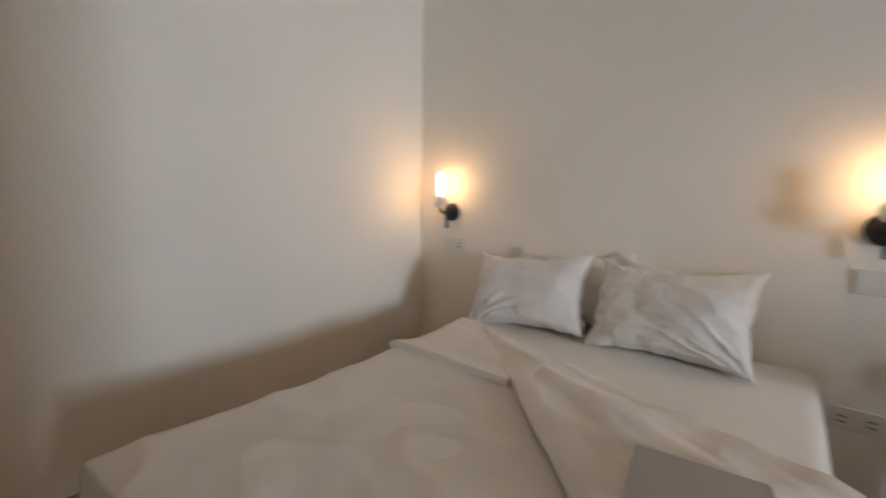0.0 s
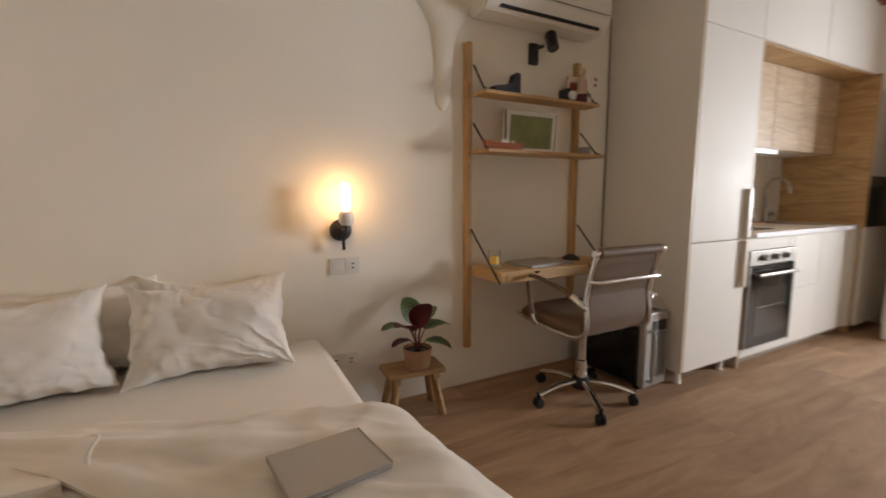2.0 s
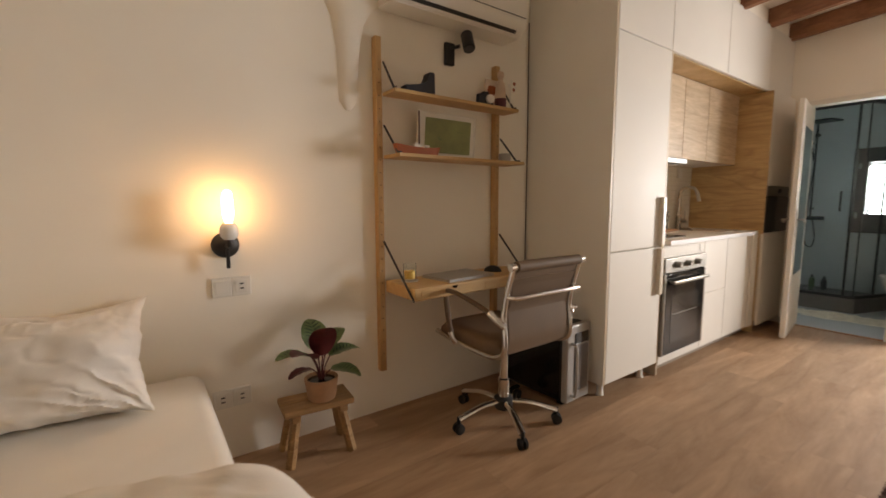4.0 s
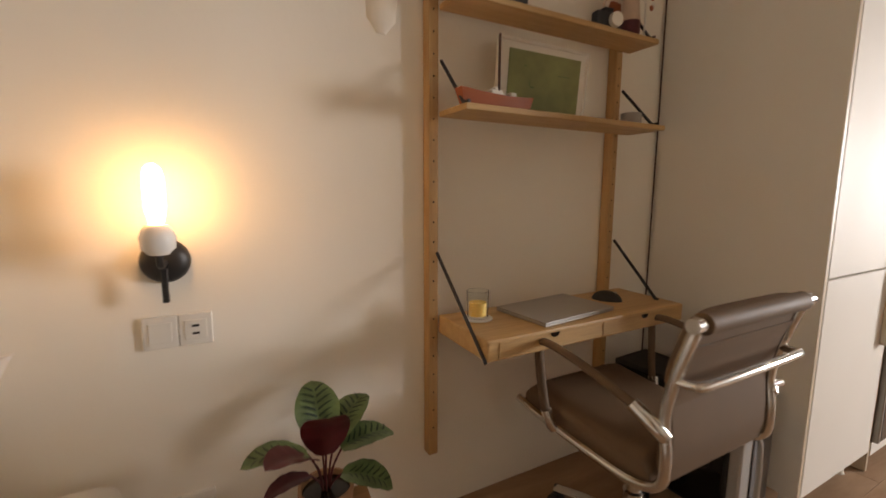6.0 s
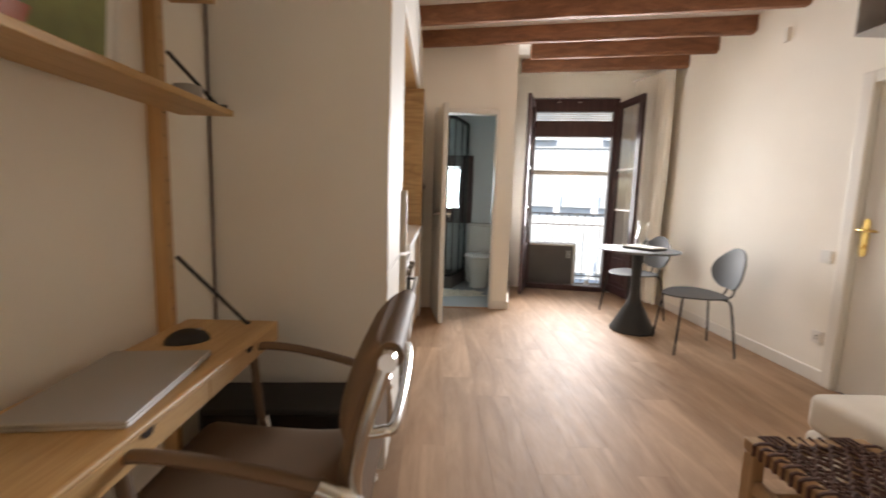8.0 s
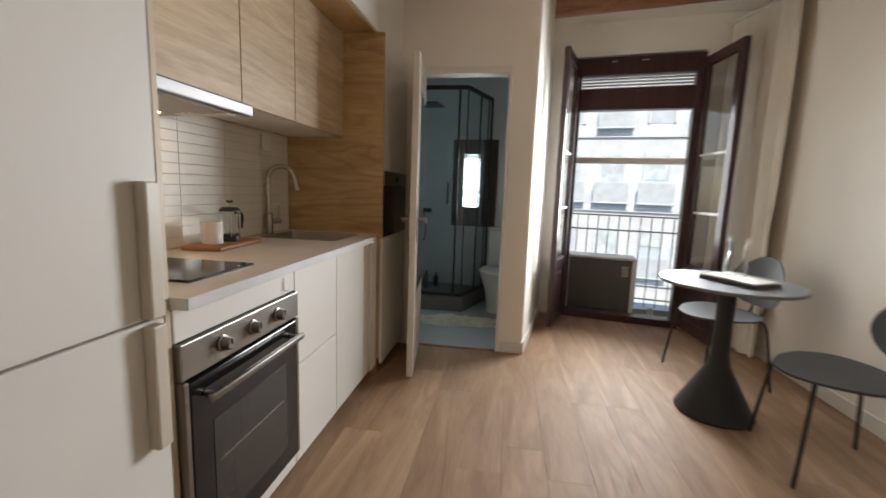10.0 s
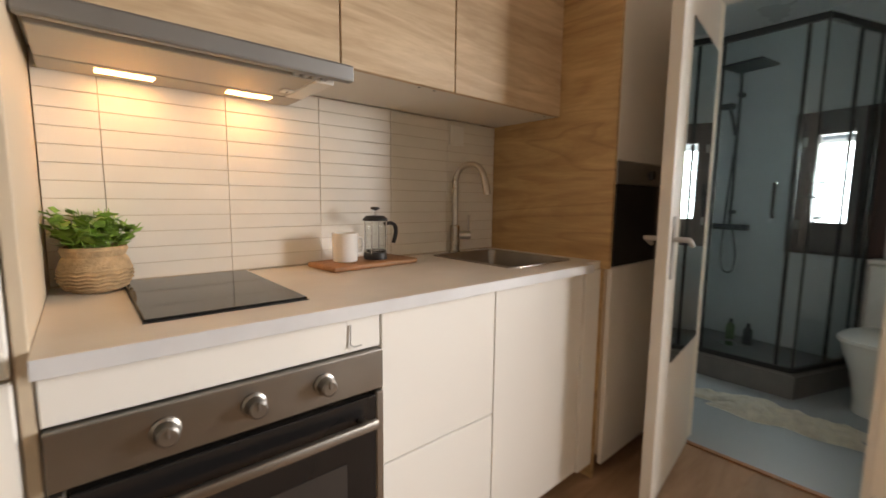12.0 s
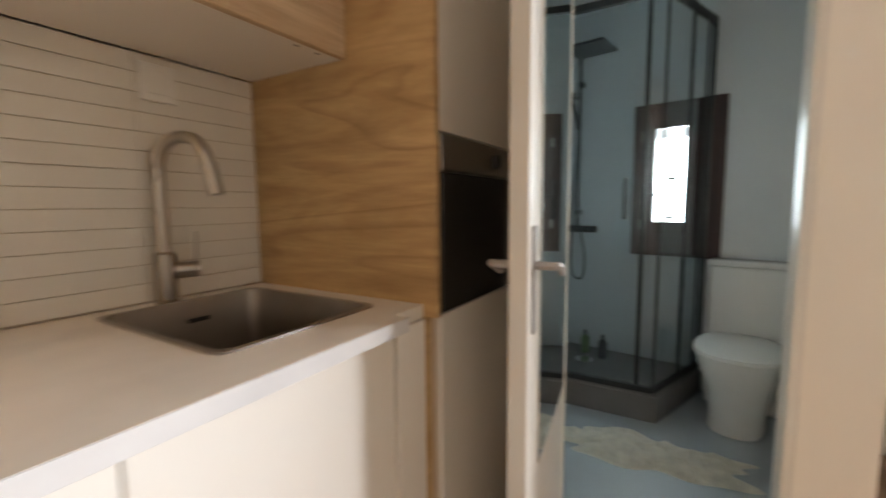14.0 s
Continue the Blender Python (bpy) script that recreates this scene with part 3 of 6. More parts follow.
def wall_plate(label, x, y, z, turn, gangs, holes):
    p = thing("wall_socket", label, "socket", (x, y, z), turn)
    w = 0.078
    for g in range(gangs):
        a = (g - gangs / 2) * w
        block("plate", p, M_PLATE, a + 0.0005, a + w - 0.0005, -0.010, 0.0, -0.042, 0.042, 0.003, 2)
        block("insert", p, M_PLATE, a + 0.014, a + w - 0.014, -0.0125, -0.0102, -0.026, 0.026, 0.001)
        if g in holes:
            for dz in (-0.010, 0.010):
                block("slot", p, M_RUBBER, a + w / 2 - 0.008, a + w / 2 + 0.008, -0.0135, -0.0128, dz - 0.003, dz + 0.003, 0.0)
    return p


wall_plate("white double wall socket below the lit sconce", -1.803, 0.0, 0.785, 0, 2, (1,))
wall_plate("white double wall socket in the bed corner", -3.645, 0.0, 0.77, 0, 2, (1,))
wall_plate("white low double socket beside the bed", -1.825, 0.0, 0.285, 0, 2, (0, 1))
wall_plate("white light switch beside the entrance door", 1.166, -3.40, 0.84, 180, 1, ())
wall_plate("white low socket beside the entrance door", 1.15, -3.40, 0.30, 180, 1, (0,))
wall_plate("white socket on the tiled splashback", 1.945, -0.105, 1.405, 0, 1, ())

bracket = thing("wall_shelf_box", "grey metal wall bracket above the entrance door", "shelf", (0.60, -3.40, 2.11))
block("base", bracket, M_SILVER, -0.30, 0.32, 0.0, 0.26, 0.0, 0.012, 0.002)
block("side", bracket, M_SILVER, 0.308, 0.32, 0.0, 0.26, 0.0125, 0.34, 0.002)
block("back", bracket, M_SILVER, -0.30, 0.307, 0.0, 0.01, 0.0125, 0.34, 0.002)
heater = thing("white_canister", "white rounded appliance on the metal bracket", "appliance", (0.58, -3.27, 2.123))
part("body", lathe(bmesh.new(), [(0.09, 0), (0.10, 0.02), (0.10, 0.22), (0.085, 0.27), (0.03, 0.29)], 24), M_PLATE, heater)
sensor = thing("wall_sensor", "small white wall sensor below the beams", "sensor", (1.72, -3.40, 2.42))
block("body", sensor, M_PLATE, -0.02, 0.02, 0.0, 0.02, -0.05, 0.05, 0.004, 2)


# ---- bed ----
def bed():
    b = thing("bed", "double bed with cream sheets, unmade on one side", "bed", (0, 0, 0))
    block("base", b, M_BEDBASE, -3.24, -1.99, -1.76, -0.04, 0.08, 0.22, 0.02, 2)
    for x in (-3.16, -2.07):
        for y in (-1.66, -0.14):
            part("leg", lathe(bmesh.new(), [(0.03, 0.0), (0.035, 0.08)], 12, x, y), M_RUBBER, b)
    bm = slab(bmesh.new(), -3.27, -1.935, -1.79, -0.02, 0.19, 0.446, 0.055, 5)
    part("mattress", bm, M_SHEET, b, "mattress in a cream fitted sheet")
    return b


bed()


def top_z(x, y, lift):
    """Height of a cover on the mattress: it falls over the bed's edge on the room's side."""
    n = 0.010 * noise.noise((x * 3.1, y * 3.1, 1.7)) + 0.004 * noise.noise((x * 11, y * 9, 5.0))
    z = 0.442 + lift + n
    z += 0.010 * (1 - abs(noise.noise((x * 2.2 + y * 1.5, y * 3.4 - x * 1.2, 8.0)))) ** 5 - 0.002
    z += 0.006 * (1 - abs(noise.noise((x * 3.0 - y * 3.5, y * 7.5 + x * 5.0, 3.0)))) ** 7 * max(0.0, min(1.0, (x + 2.7) * 1.6))
    if x > -1.925:
        z -= 0.88 * (x + 1.925) * min(1.0, (x + 1.925) * 8)
    return z


duv = thing("duvet", "beige cotton duvet turned back across the bed", "duvet", (0, 0, 0))


def duvet_at(u, v):
    # u across the bed, v from the turned edge to the foot
    left = -3.285 - 0.03 * v
    right = -1.72 + 0.15 * math.sin(math.pi * min(1.0, 0.1 + v)) 
    x = left + u * (right - left)
    edge = -0.89 - 0.02 * math.sin(u * 9)
    y = edge + v * (-1.91 + 0.12 * u - edge)
    roll = 0.010 * math.exp(-((v * 9) ** 2))
    z = top_z(x, y, 0.008 + roll)
    if v > 0.96:
        z -= (v - 0.96) * 6.0
    if u < 0.03:
        z -= (0.03 - u) * 3.0
    return (x, y, z)


part("cover", sheet(bmesh.new(), 110, 76, duvet_at, 0.022), M_DUVET, duv)
A, B, C, D = Vector((-3.14, -0.45, 0)), Vector((-1.68, -0.99, 0)), Vector((-1.70, -1.62, 0)), Vector((-2.05, -1.62, 0))


def flap_at(u, v):
    # a triangle of cover folded over: u from the tip to the side, v from the far edge to the near
    p = (A.lerp(B, u)).lerp(A.lerp(D, u), v)
    p = p + Vector((0.26, -0.15, 0)) * (u * u * 4 * v * (1 - v))
    fold = 0.016 * math.sin(v * math.pi) + 0.009 * math.sin(v * 13 + u * 4) * u + 0.007 * noise.noise((u * 3, v * 9, 2.0)) * u
    on_duvet = 0.018 if p.y < -0.88 else 0.018 - 0.016 * min(1, (p.y + 0.88) / 0.12)
    return (p.x, p.y, top_z(p.x, p.y, 0.004 + on_duvet + fold))




def band_at(u, v):
    # the head end of the duvet turned back towards the foot
    p = Vector((-3.30, -0.44, 0)).lerp(Vector((-3.02, -0.47, 0)), u).lerp(Vector((-3.27, -0.915, 0)).lerp(Vector((-2.70, -0.935, 0)), u), v)
    lip = 0.018 * math.exp(-(((1 - v) * 7) ** 2)) + 0.012 * math.exp(-((v * 8) ** 2))
    return (p.x, p.y, top_z(p.x, p.y, 0.026 + lip) - max(0, -3.25 - p.x) * 0.8)


part("turned_edge", sheet(bmesh.new(), 20, 18, band_at, 0.03), M_DUVET, duv, "thick turned-back edge of the duvet")
part("folded_corner", sheet(bmesh.new(), 90, 56, flap_at, 0.016), M_DUVET, duv, "triangular fold of duvet laid over itself")
tie = thing("duvet_tie", "small white cotton tie lying on the duvet", "tie", (0, 0, 0))
part("ribbon", tube(bmesh.new(), [(-2.697, -0.69, top_z(-2.697, -0.69, 0.030)), (-2.668, -0.76, 0.504), (-2.672, -0.84, 0.502), (-2.658, -0.91, top_z(-2.658, -0.91, 0.042))], 0.0062, 6, 0.4, 4), M_PLATE, tie)
lapt = thing("closed_laptop", "closed silver laptop lying on the duvet", "laptop", (-2.135, -1.16, 0.507), -3)


def laptop_parts(lp, w, d):
    block("lid", lp, M_SILVER, -w / 2, w / 2, -d / 2, d / 2, 0.0085, 0.015, 0.003, 2)
    block("body", lp, M_SILVER, -w / 2, w / 2, -d / 2, d / 2, 0.0, 0.008, 0.003, 2)
    block("hinge", lp, M_BLACK, -w / 2 + 0.03, w / 2 - 0.03, d / 2 - 0.004, d / 2 + 0.003, 0.002, 0.012, 0.002)


laptop_parts(lapt, 0.235, 0.19)
block("edge_trim", lapt, M_TAP, 0.1165, 0.121, -0.090, 0.090, 0.002, 0.016, 0.002, 2, "bright rounded metal edge")
lapt.matrix_basis = pose(-2.155, -1.170, 0.505, 1.0, 2.5, 10)


def pillow(label, at, tilt, lean, turn, w, h, t, seed, side_of=1):
    """A stuffed pillow that stands on its long edge: pinched corners, a full belly and creases that run from one corner."""
    p = thing("pillow", label, "pillow", at, group="pillows on the bed")
    p.matrix_basis = pose(*at, tilt, lean, turn)
    bm = bmesh.new()
    n, m = 84, 60
    for side in (1, -1):
        g = []
        for i in range(n + 1):
            row = []
            for j in range(m + 1):
                u, v = 2 * i / n - 1, 2 * j / m - 1
                pin = 1 - 0.17 * (1 - abs(u) ** 2.4) * abs(v) ** 3
                pin2 = 1 - 0.12 * (1 - abs(v) ** 2.4) * abs(u) ** 3
                x, z = u * w / 2 * pin2, v * h / 2 * pin
                z -= 0.018 * (1 - u * u) * max(0.0, v)
                th = t / 2 * ((1 - abs(u) ** 2.2) * (1 - abs(v) ** 2.2)) ** 0.46 * (1.08 - 0.16 * v)
                dx, dv = u - side_of * 1.15, v + 1.2
                far, ang = math.hypot(dx, dv), math.atan2(dv, dx)
                ridge = (1 - abs(noise.noise((ang * 4.6 + seed, far * 0.8, seed)))) ** 4
                edge = (1 - abs(noise.noise((u * 5.5 + seed, v * 1.4, seed + 3)))) ** 5 * max(0.0, abs(v) - 0.35)
                crease = (1 - abs(noise.noise((u * 1.7 + v * 2.3 + seed, v * 1.9 - u * 1.1, seed + 9)))) ** 7
                wr = 0.022 * noise.noise((u * 1.3 + seed, v * 1.4, seed)) + 0.003 * noise.noise((u * 4.4, v * 3.8 + seed, seed))
                wr += 0.024 * (ridge - 0.3) * math.exp(-((far - 0.7) / 0.55) ** 2) + 0.010 * edge - 0.004 * crease
                ragged = 0.007 * noise.noise((u * 6, v * 6, seed)) + 0.010 * noise.noise((u * 2.2, v * 2.2, seed + 5))
                row.append(bm.verts.new((x + ragged, side * (th + wr * min(1, th * 26)) + 0.012 * noise.noise((u * 2.6, v * 2.6, seed + 7)), z + h / 2 + ragged)))
            g.append(row)
        for i in range(n):
            for j in range(m):
                bm.faces.new((g[i][j], g[i + 1][j], g[i + 1][j + 1], g[i][j + 1]))
    bmesh.ops.remove_doubles(bm, verts=bm.verts, dist=0.0015)
    part("case", bm, M_PILLOW, p)
    return p


pillow("plump off-white pillow leaning against the wall", (-2.87, -0.135, 0.447), -20, -2, 3, 0.60, 0.385, 0.17, 1.3, -1)
pillow("off-white pillow standing behind the front pillow", (-2.42, -0.135, 0.447), -18, 3, -3, 0.58, 0.375, 0.17, 7.7)
pillow("crumpled off-white pillow leaning in front", (-2.985, -0.345, 0.450), -31, -4, 7, 0.58, 0.40, 0.20, 3.1, -1)
pillow("crumpled off-white pillow with pointed corners in front", (-2.405, -0.335, 0.450), -30, -1, -2, 0.60, 0.405, 0.20, 5.9)


# ---- wall sconces ----
def sconce(label, x):
    s = thing("wall_sconce", label, "wall lamp", (x, 0.0, 0.968), group="sconces beside the bed")
    bm = lathe(bmesh.new(), [(0.055, 0.0), (0.055, 0.008), (0.048, 0.022), (0.03, 0.030), (0.012, 0.033)], 32)
    part("wall_rose", bm, M_BLACK, s, "black round wall rose").matrix_basis = pose(0, -0.001, 0, 90)
    part("arm", tube(bmesh.new(), [(0, -0.03, 0.0), (0, -0.100, 0.002), (0, -0.115, 0.02), (0, -0.115, 0.05)], 0.008, 8, 1, 4), M_BLACK, s)
    block("switch_stem", s, M_BLACK, -0.007, 0.007, -0.062, -0.048, -0.095, -0.012, 0.002)
    part("socket", lathe(bmesh.new(), [(0.020, 0.03), (0.034, 0.045), (0.036, 0.07), (0.030, 0.088), (0.022, 0.098)], 24, 0, -0.115), M_CERAMIC, s, "white ceramic lamp socket")
    part("bulb", lathe(bmesh.new(), [(0.013, 0.099), (0.017, 0.115), (0.021, 0.135), (0.021, 0.20), (0.017, 0.222), (0.006, 0.232)], 16, 0, -0.115), M_BULB, s, "glowing warm tubular bulb")


sconce("lit bare-bulb wall sconce with black rose near the desk", -1.818)
sconce("lit bare-bulb wall sconce with black rose in the corner", -3.672)


# ---- small wooden stool with plant ----
st = thing("step_stool", "small rustic wooden stool beside the bed", "stool", (-1.505, -0.163, 0), -5)
for k in range(2):
    block("seat_board", st, M_STOOL, -0.155, 0.155, -0.088 + 0.089 * k, -0.001 + 0.089 * k, 0.226, 0.255, 0.006, 2)
for sx in (-1, 1):
    block("cleat", st, M_STOOL, sx * 0.105 - 0.02, sx * 0.105 + 0.02, -0.084, 0.084, 0.196, 0.2255, 0.004)
    for sy in (-1, 1):
        part("leg", tube(bmesh.new(), [(sx * 0.138, sy * 0.082, 0.0), (sx * 0.103, sy * 0.056, 0.1955)], 0.022, 8), M_STOOL, st)


def leaf_mesh(length, width, bend):
    bm = bmesh.new()

    def at(u, v):
        w = width / 2 * (math.sin(math.pi * min(1, u * 0.95 + 0.05)) ** 0.55) * (2 * v - 1)
        d = bend * u * u
        return (length * u * math.cos(d * 0.6), w, -length * u * math.sin(d) * 0.6 + 0.22 * abs(w) + 0.0012 * math.sin(u * 26) * abs(2 * v - 1))

    sheet(bm, 18, 8, at, 0.0012)
    return bm


def vein_mesh(length, width, bend):
    bm = bmesh.new()

    def spot(u, w):
        d = bend * u * u
        return Vector((length * u * math.cos(d * 0.6), w, -length * u * math.sin(d) * 0.6 + 0.22 * abs(w) + 0.0035))

    for k in range(1, 8):
        u = k / 9
        w = width / 2 * math.sin(math.pi * min(1, u * 0.94 + 0.06)) ** 0.5 * 0.74
        for s in (-1, 1):
            bar = [spot(u, s * 0.003), spot(u + 0.045, s * 0.003), spot(min(0.96, u + 0.12), s * w * 0.6), spot(min(0.97, u + 0.14), s * w), spot(min(0.97, u + 0.085), s * w * 0.6)]
            bm.faces.new([bm.verts.new(p) for p in (bar if s > 0 else bar[::-1])])
    return bm


pl = thing("calathea_plant", "potted plant with large striped leaves on the stool", "plant", (-1.482, -0.180, 0.2555))
pot = part("pot", lathe(bmesh.new(), [(0.058, 0.0), (0.062, 0.004), (0.074, 0.088), (0.074, 0.100), (0.066, 0.100), (0.063, 0.086)], 28), M_CLAY, pl, "brown clay pot")
part("soil", lathe(bmesh.new(), [(0.002, 0.082), (0.064, 0.086), (0.002, 0.090)], 20, caps=False), M_COFFEE, pl)
for ang, h, tilt, ln, wd, red in ((186, 0.205, 24, 0.17, 0.105, 0), (92, 0.215, 70, 0.165, 0.125, 0), (36, 0.21, 42, 0.165, 0.11, 0), (4, 0.19, 16, 0.165, 0.12, 0), (330, 0.135, 0, 0.15, 0.11, 0),
                                  (262, 0.215, 74, 0.165, 0.105, 1), (212, 0.20, 38, 0.135, 0.10, 1), (196, 0.15, 12, 0.11, 0.055, 1)):
    a = radians(ang)
    ln, wd = ln * (1.1 if red else 0.95), wd * (1.15 if red else 0.98)
    r = 0.045
    tip = Vector((r * math.cos(a), r * math.sin(a), h))
    part("stalk", tube(bmesh.new(), [(0.01 * math.cos(a), 0.01 * math.sin(a), 0.09), (0.02 * math.cos(a), 0.02 * math.sin(a), h * 0.6 + 0.03), tip], 0.0028, 6, 1, 3), M_LEAFR, pl)
    lf = part("leaf", leaf_mesh(ln, wd, 0.5), M_LEAFR if red else M_LEAFG, pl, "dark red leaf underside" if red else "")
    lf.matrix_basis = Matrix.Translation(tip) @ Euler((0, -radians(tilt), a), "XYZ").to_matrix().to_4x4()
    if not red:
        part("stripe", vein_mesh(ln, wd, 0.5), M_LEAFL, lf)


# ---- desk wall unit ----
unit = thing("wall_desk_unit", "oak wall-mounted shelf system with desk and two shelves", "shelving unit", (0, 0, 0))
XL, XR = -1.088, -0.275
for x in (XL, XR):
    up = block("upright", unit, M_OAKV, x - 0.017, x + 0.017, -0.043, -0.002, 0.24, 1.972, 0.003, 2)
    for k in range(24):
        z = 0.34 + 0.064 * k
        part("peg_hole", tube(bmesh.new(), [(x, -0.0436, z), (x, -0.0430, z)], 0.0032, 6), M_COFFEE, up)


def wall_shelf(z, depth, end):
    s = block("shelf", unit, M_OAK, XL + 0.018, end, -0.044 - depth, -0.044, z - 0.018, z, 0.003, 2)
    for x in (XL + 0.024, XR + 0.024):
        part("bracket_rod", tube(bmesh.new(), [(x, -0.046, z + 0.15), (x, -0.044 - depth * 0.85, z + 0.004), (x + 0.004, -0.044 - depth, z + 0.004)], 0.0055, 6), M_BLACK, s, "dark metal bracket rod")


wall_shelf(1.70, 0.128, -0.222)
wall_shelf(1.388, 0.165, -0.205)
desk = block("desk_box", unit, M_OAK, XL + 0.018, -0.205, -0.332, -0.044, 0.674, 0.737, 0.006, 2)
for x0, x1 in ((-1.030, -0.628), (-0.622, -0.225)):
    d = block("drawer", desk, M_OAK, x0, x1, -0.3345, -0.3325, 0.680, 0.728, 0.001)
    part("pull_notch", prism(bmesh.new(), [(0.017 * math.cos(math.pi + math.pi * k / 8), 0.014 * math.sin(math.pi + math.pi * k / 8)) for k in range(9)], 0, 0.002), M_COFFEE, d).matrix_basis = pose((x0 + x1) / 2, -0.3347, 0.727, 90)
for x in (XL + 0.011, XR + 0.024):
    part("bracket_rod", tube(bmesh.new(), [(x, -0.046, 0.944), (x + 0.002, -0.25 if x > -1 else -0.325, 0.741 if x > -1 else 0.684), (x + 0.002, -0.26 if x > -1 else -0.334, 0.741 if x > -1 else 0.674)], 0.0058, 6), M_BLACK, desk, "dark metal bracket rod")

# things on the desk
cd = thing("candle", "yellow candle in a clear glass on the desk", "candle", (-0.985, -0.15, 0.737))
part("saucer", lathe(bmesh.new(), [(0.03, 0.0), (0.047, 0.004), (0.048, 0.007), (0.03, 0.006)], 24), M_CERAMIC, cd)
g = part("glass", lathe(bmesh.new(), [(0.030, 0.0075), (0.034, 0.010), (0.036, 0.095), (0.033, 0.095), (0.031, 0.014), (0.002, 0.013)], 24, caps=False), M_CLEAR, cd)
g.visible_shadow = False
part("wax", lathe(bmesh.new(), [(0.028, 0.016), (0.028, 0.058), (0.004, 0.060)], 20), M_WAX, cd, "yellow wax")
lp2 = thing("laptop", "closed silver laptop on the oak desk", "laptop", (-0.69, -0.185, 0.737), 6)
laptop_parts(lp2, 0.34, 0.225)
ms = thing("computer_mouse", "black computer mouse on the desk", "mouse", (-0.415, -0.165, 0.737), -60)
bm = bmesh.new()
bmesh.ops.create_uvsphere(bm, u_segments=20, v_segments=12, radius=1.0)
for v in bm.verts:
    v.co = Vector((v.co.x * 0.055, v.co.y * 0.034, max(0.0, v.co.z) * 0.036))
part("shell", bm, M_RUBBER, ms)
block("wheel", ms, M_PCGREY, 0.022, 0.034, -0.004, 0.004, 0.028, 0.034, 0.001)

# things on the upper shelves
pic = thing("picture_frame", "white framed green map print leaning on the shelf", "picture", (-0.672, -0.062, 1.389))
pic.matrix_basis = pose(-0.672, -0.066, 1.389, 5)
block("backing", pic, M_PLATE, -0.205, 0.183, 0.0, 0.008, 0.003, 0.238, 0.001)
block("print", pic, M_GREEN, -0.163, 0.150, -0.002, -0.0002, 0.030, 0.214, 0.0, label="green map print")
for x0, x1, z0, z1 in ((-0.208, -0.198, 0.0, 0.244), (0.176, 0.186, 0.0, 0.244), (-0.1975, 0.1755, 0.0, 0.010), (-0.1975, 0.1755, 0.234, 0.244)):
    block("frame_bar", pic, M_PLATE, x0, x1, -0.008, 0.009, z0, z1, 0.002)
for x, z, w, h in ((-0.10, 0.165, 0.008, 0.004), (-0.07, 0.10, 0.016, 0.005), (-0.075, 0.107, 0.004, 0.014), (0.05, 0.15, 0.05, 0.002)):
    block("map_mark", pic, M_LEAFG, x, x + w, -0.0030, -0.0022, z, z + h, 0.0)

boat = thing("toy_boat", "red wooden toy boat with white cabin on shelf", "toy", (-0.935, -0.160, 1.389), 4)
bm = bmesh.new()
hull = []
for k in range(13):
    s = k / 12
    x = -0.14 + 0.28 * s
    w = 0.034 * math.sin(math.pi * (0.12 + 0.82 * s)) ** 0.6
    hull.append([bm.verts.new(p) for p in ((x, -w, 0.034 + 0.012 * (2 * s - 1) ** 2), (x * 0.9, -w * 0.55, 0.0), (x * 0.9, w * 0.55, 0.0), (x, w, 0.034 + 0.012 * (2 * s - 1) ** 2))])
for a, b in zip(hull, hull[1:]):
    for k in range(4):
        bm.faces.new((a[k], a[(k + 1) % 4], b[(k + 1) % 4], b[k]))
bm.faces.new(hull[0])
bm.faces.new(hull[-1][::-1])
part("hull", bm, M_RED, boat)
block("cabin", boat, M_PLATE, -0.030, 0.015, -0.014, 0.014, 0.036, 0.052, 0.003)
block("wheelhouse", boat, M_PLATE, -0.015, 0.0, -0.010, 0.010, 0.0525, 0.062, 0.003)
block("crate", boat, M_PLATE, 0.045, 0.07, -0.012, 0.012, 0.037, 0.052, 0.003)
part("mast", tube(bmesh.new(), [(0.025, 0.02, 0.0), (0.025, 0.02, 0.225)], 0.0045, 6), M_STRAP, boat)

tin = thing("small_pot", "small round grey pot on the shelf", "pot", (-0.285, -0.12, 1.389))
part("body", lathe(bmesh.new(), [(0.034, 0), (0.037, 0.004), (0.037, 0.048), (0.030, 0.05), (0.030, 0.03)], 24), M_PCGREY, tin)
sculp = thing("black_ornament", "black angular boot-shaped ornament on the top shelf", "ornament", (-0.90, -0.115, 1.701), 0)
bm = prism(bmesh.new(), [(-0.095, 0.0), (0.09, 0.0), (0.088, 0.115), (0.052, 0.115), (0.040, 0.058), (-0.005, 0.046), (-0.095, 0.030)], -0.03, 0.03)
bmesh.ops.bevel(bm, geom=list(bm.edges), offset=0.006, segments=2, affect="EDGES")
part("body", bm, M_NAVY, sculp).matrix_basis = pose(0, 0, 0, 90)
cmr = thing("toy_camera", "small black camera with a pale lens", "camera", (-0.455, -0.128, 1.701), -10)
block("body", cmr, M_NAVY, -0.05, 0.05, -0.018, 0.018, 0.0, 0.062, 0.006, 2)
block("viewfinder", cmr, M_NAVY, -0.02, 0.02, -0.016, 0.016, 0.0625, 0.074, 0.003)
part("lens", lathe(bmesh.new(), [(0.024, 0.0), (0.026, 0.004), (0.024, 0.018), (0.014, 0.018)], 20), M_PLATE, cmr).matrix_basis = pose(0.02, -0.0185, 0.032, 90)
fig = thing("wooden_figure", "wooden bottle-shaped figure on the top shelf", "ornament", (-0.335, -0.13, 1.701))
part("body", lathe(bmesh.new(), [(0.026, 0.0), (0.032, 0.01), (0.034, 0.05), (0.03, 0.10), (0.026, 0.135), (0.014, 0.152), (0.013, 0.165), (0.019, 0.170), (0.020, 0.195), (0.014, 0.205)], 20), M_FIGURE, fig)
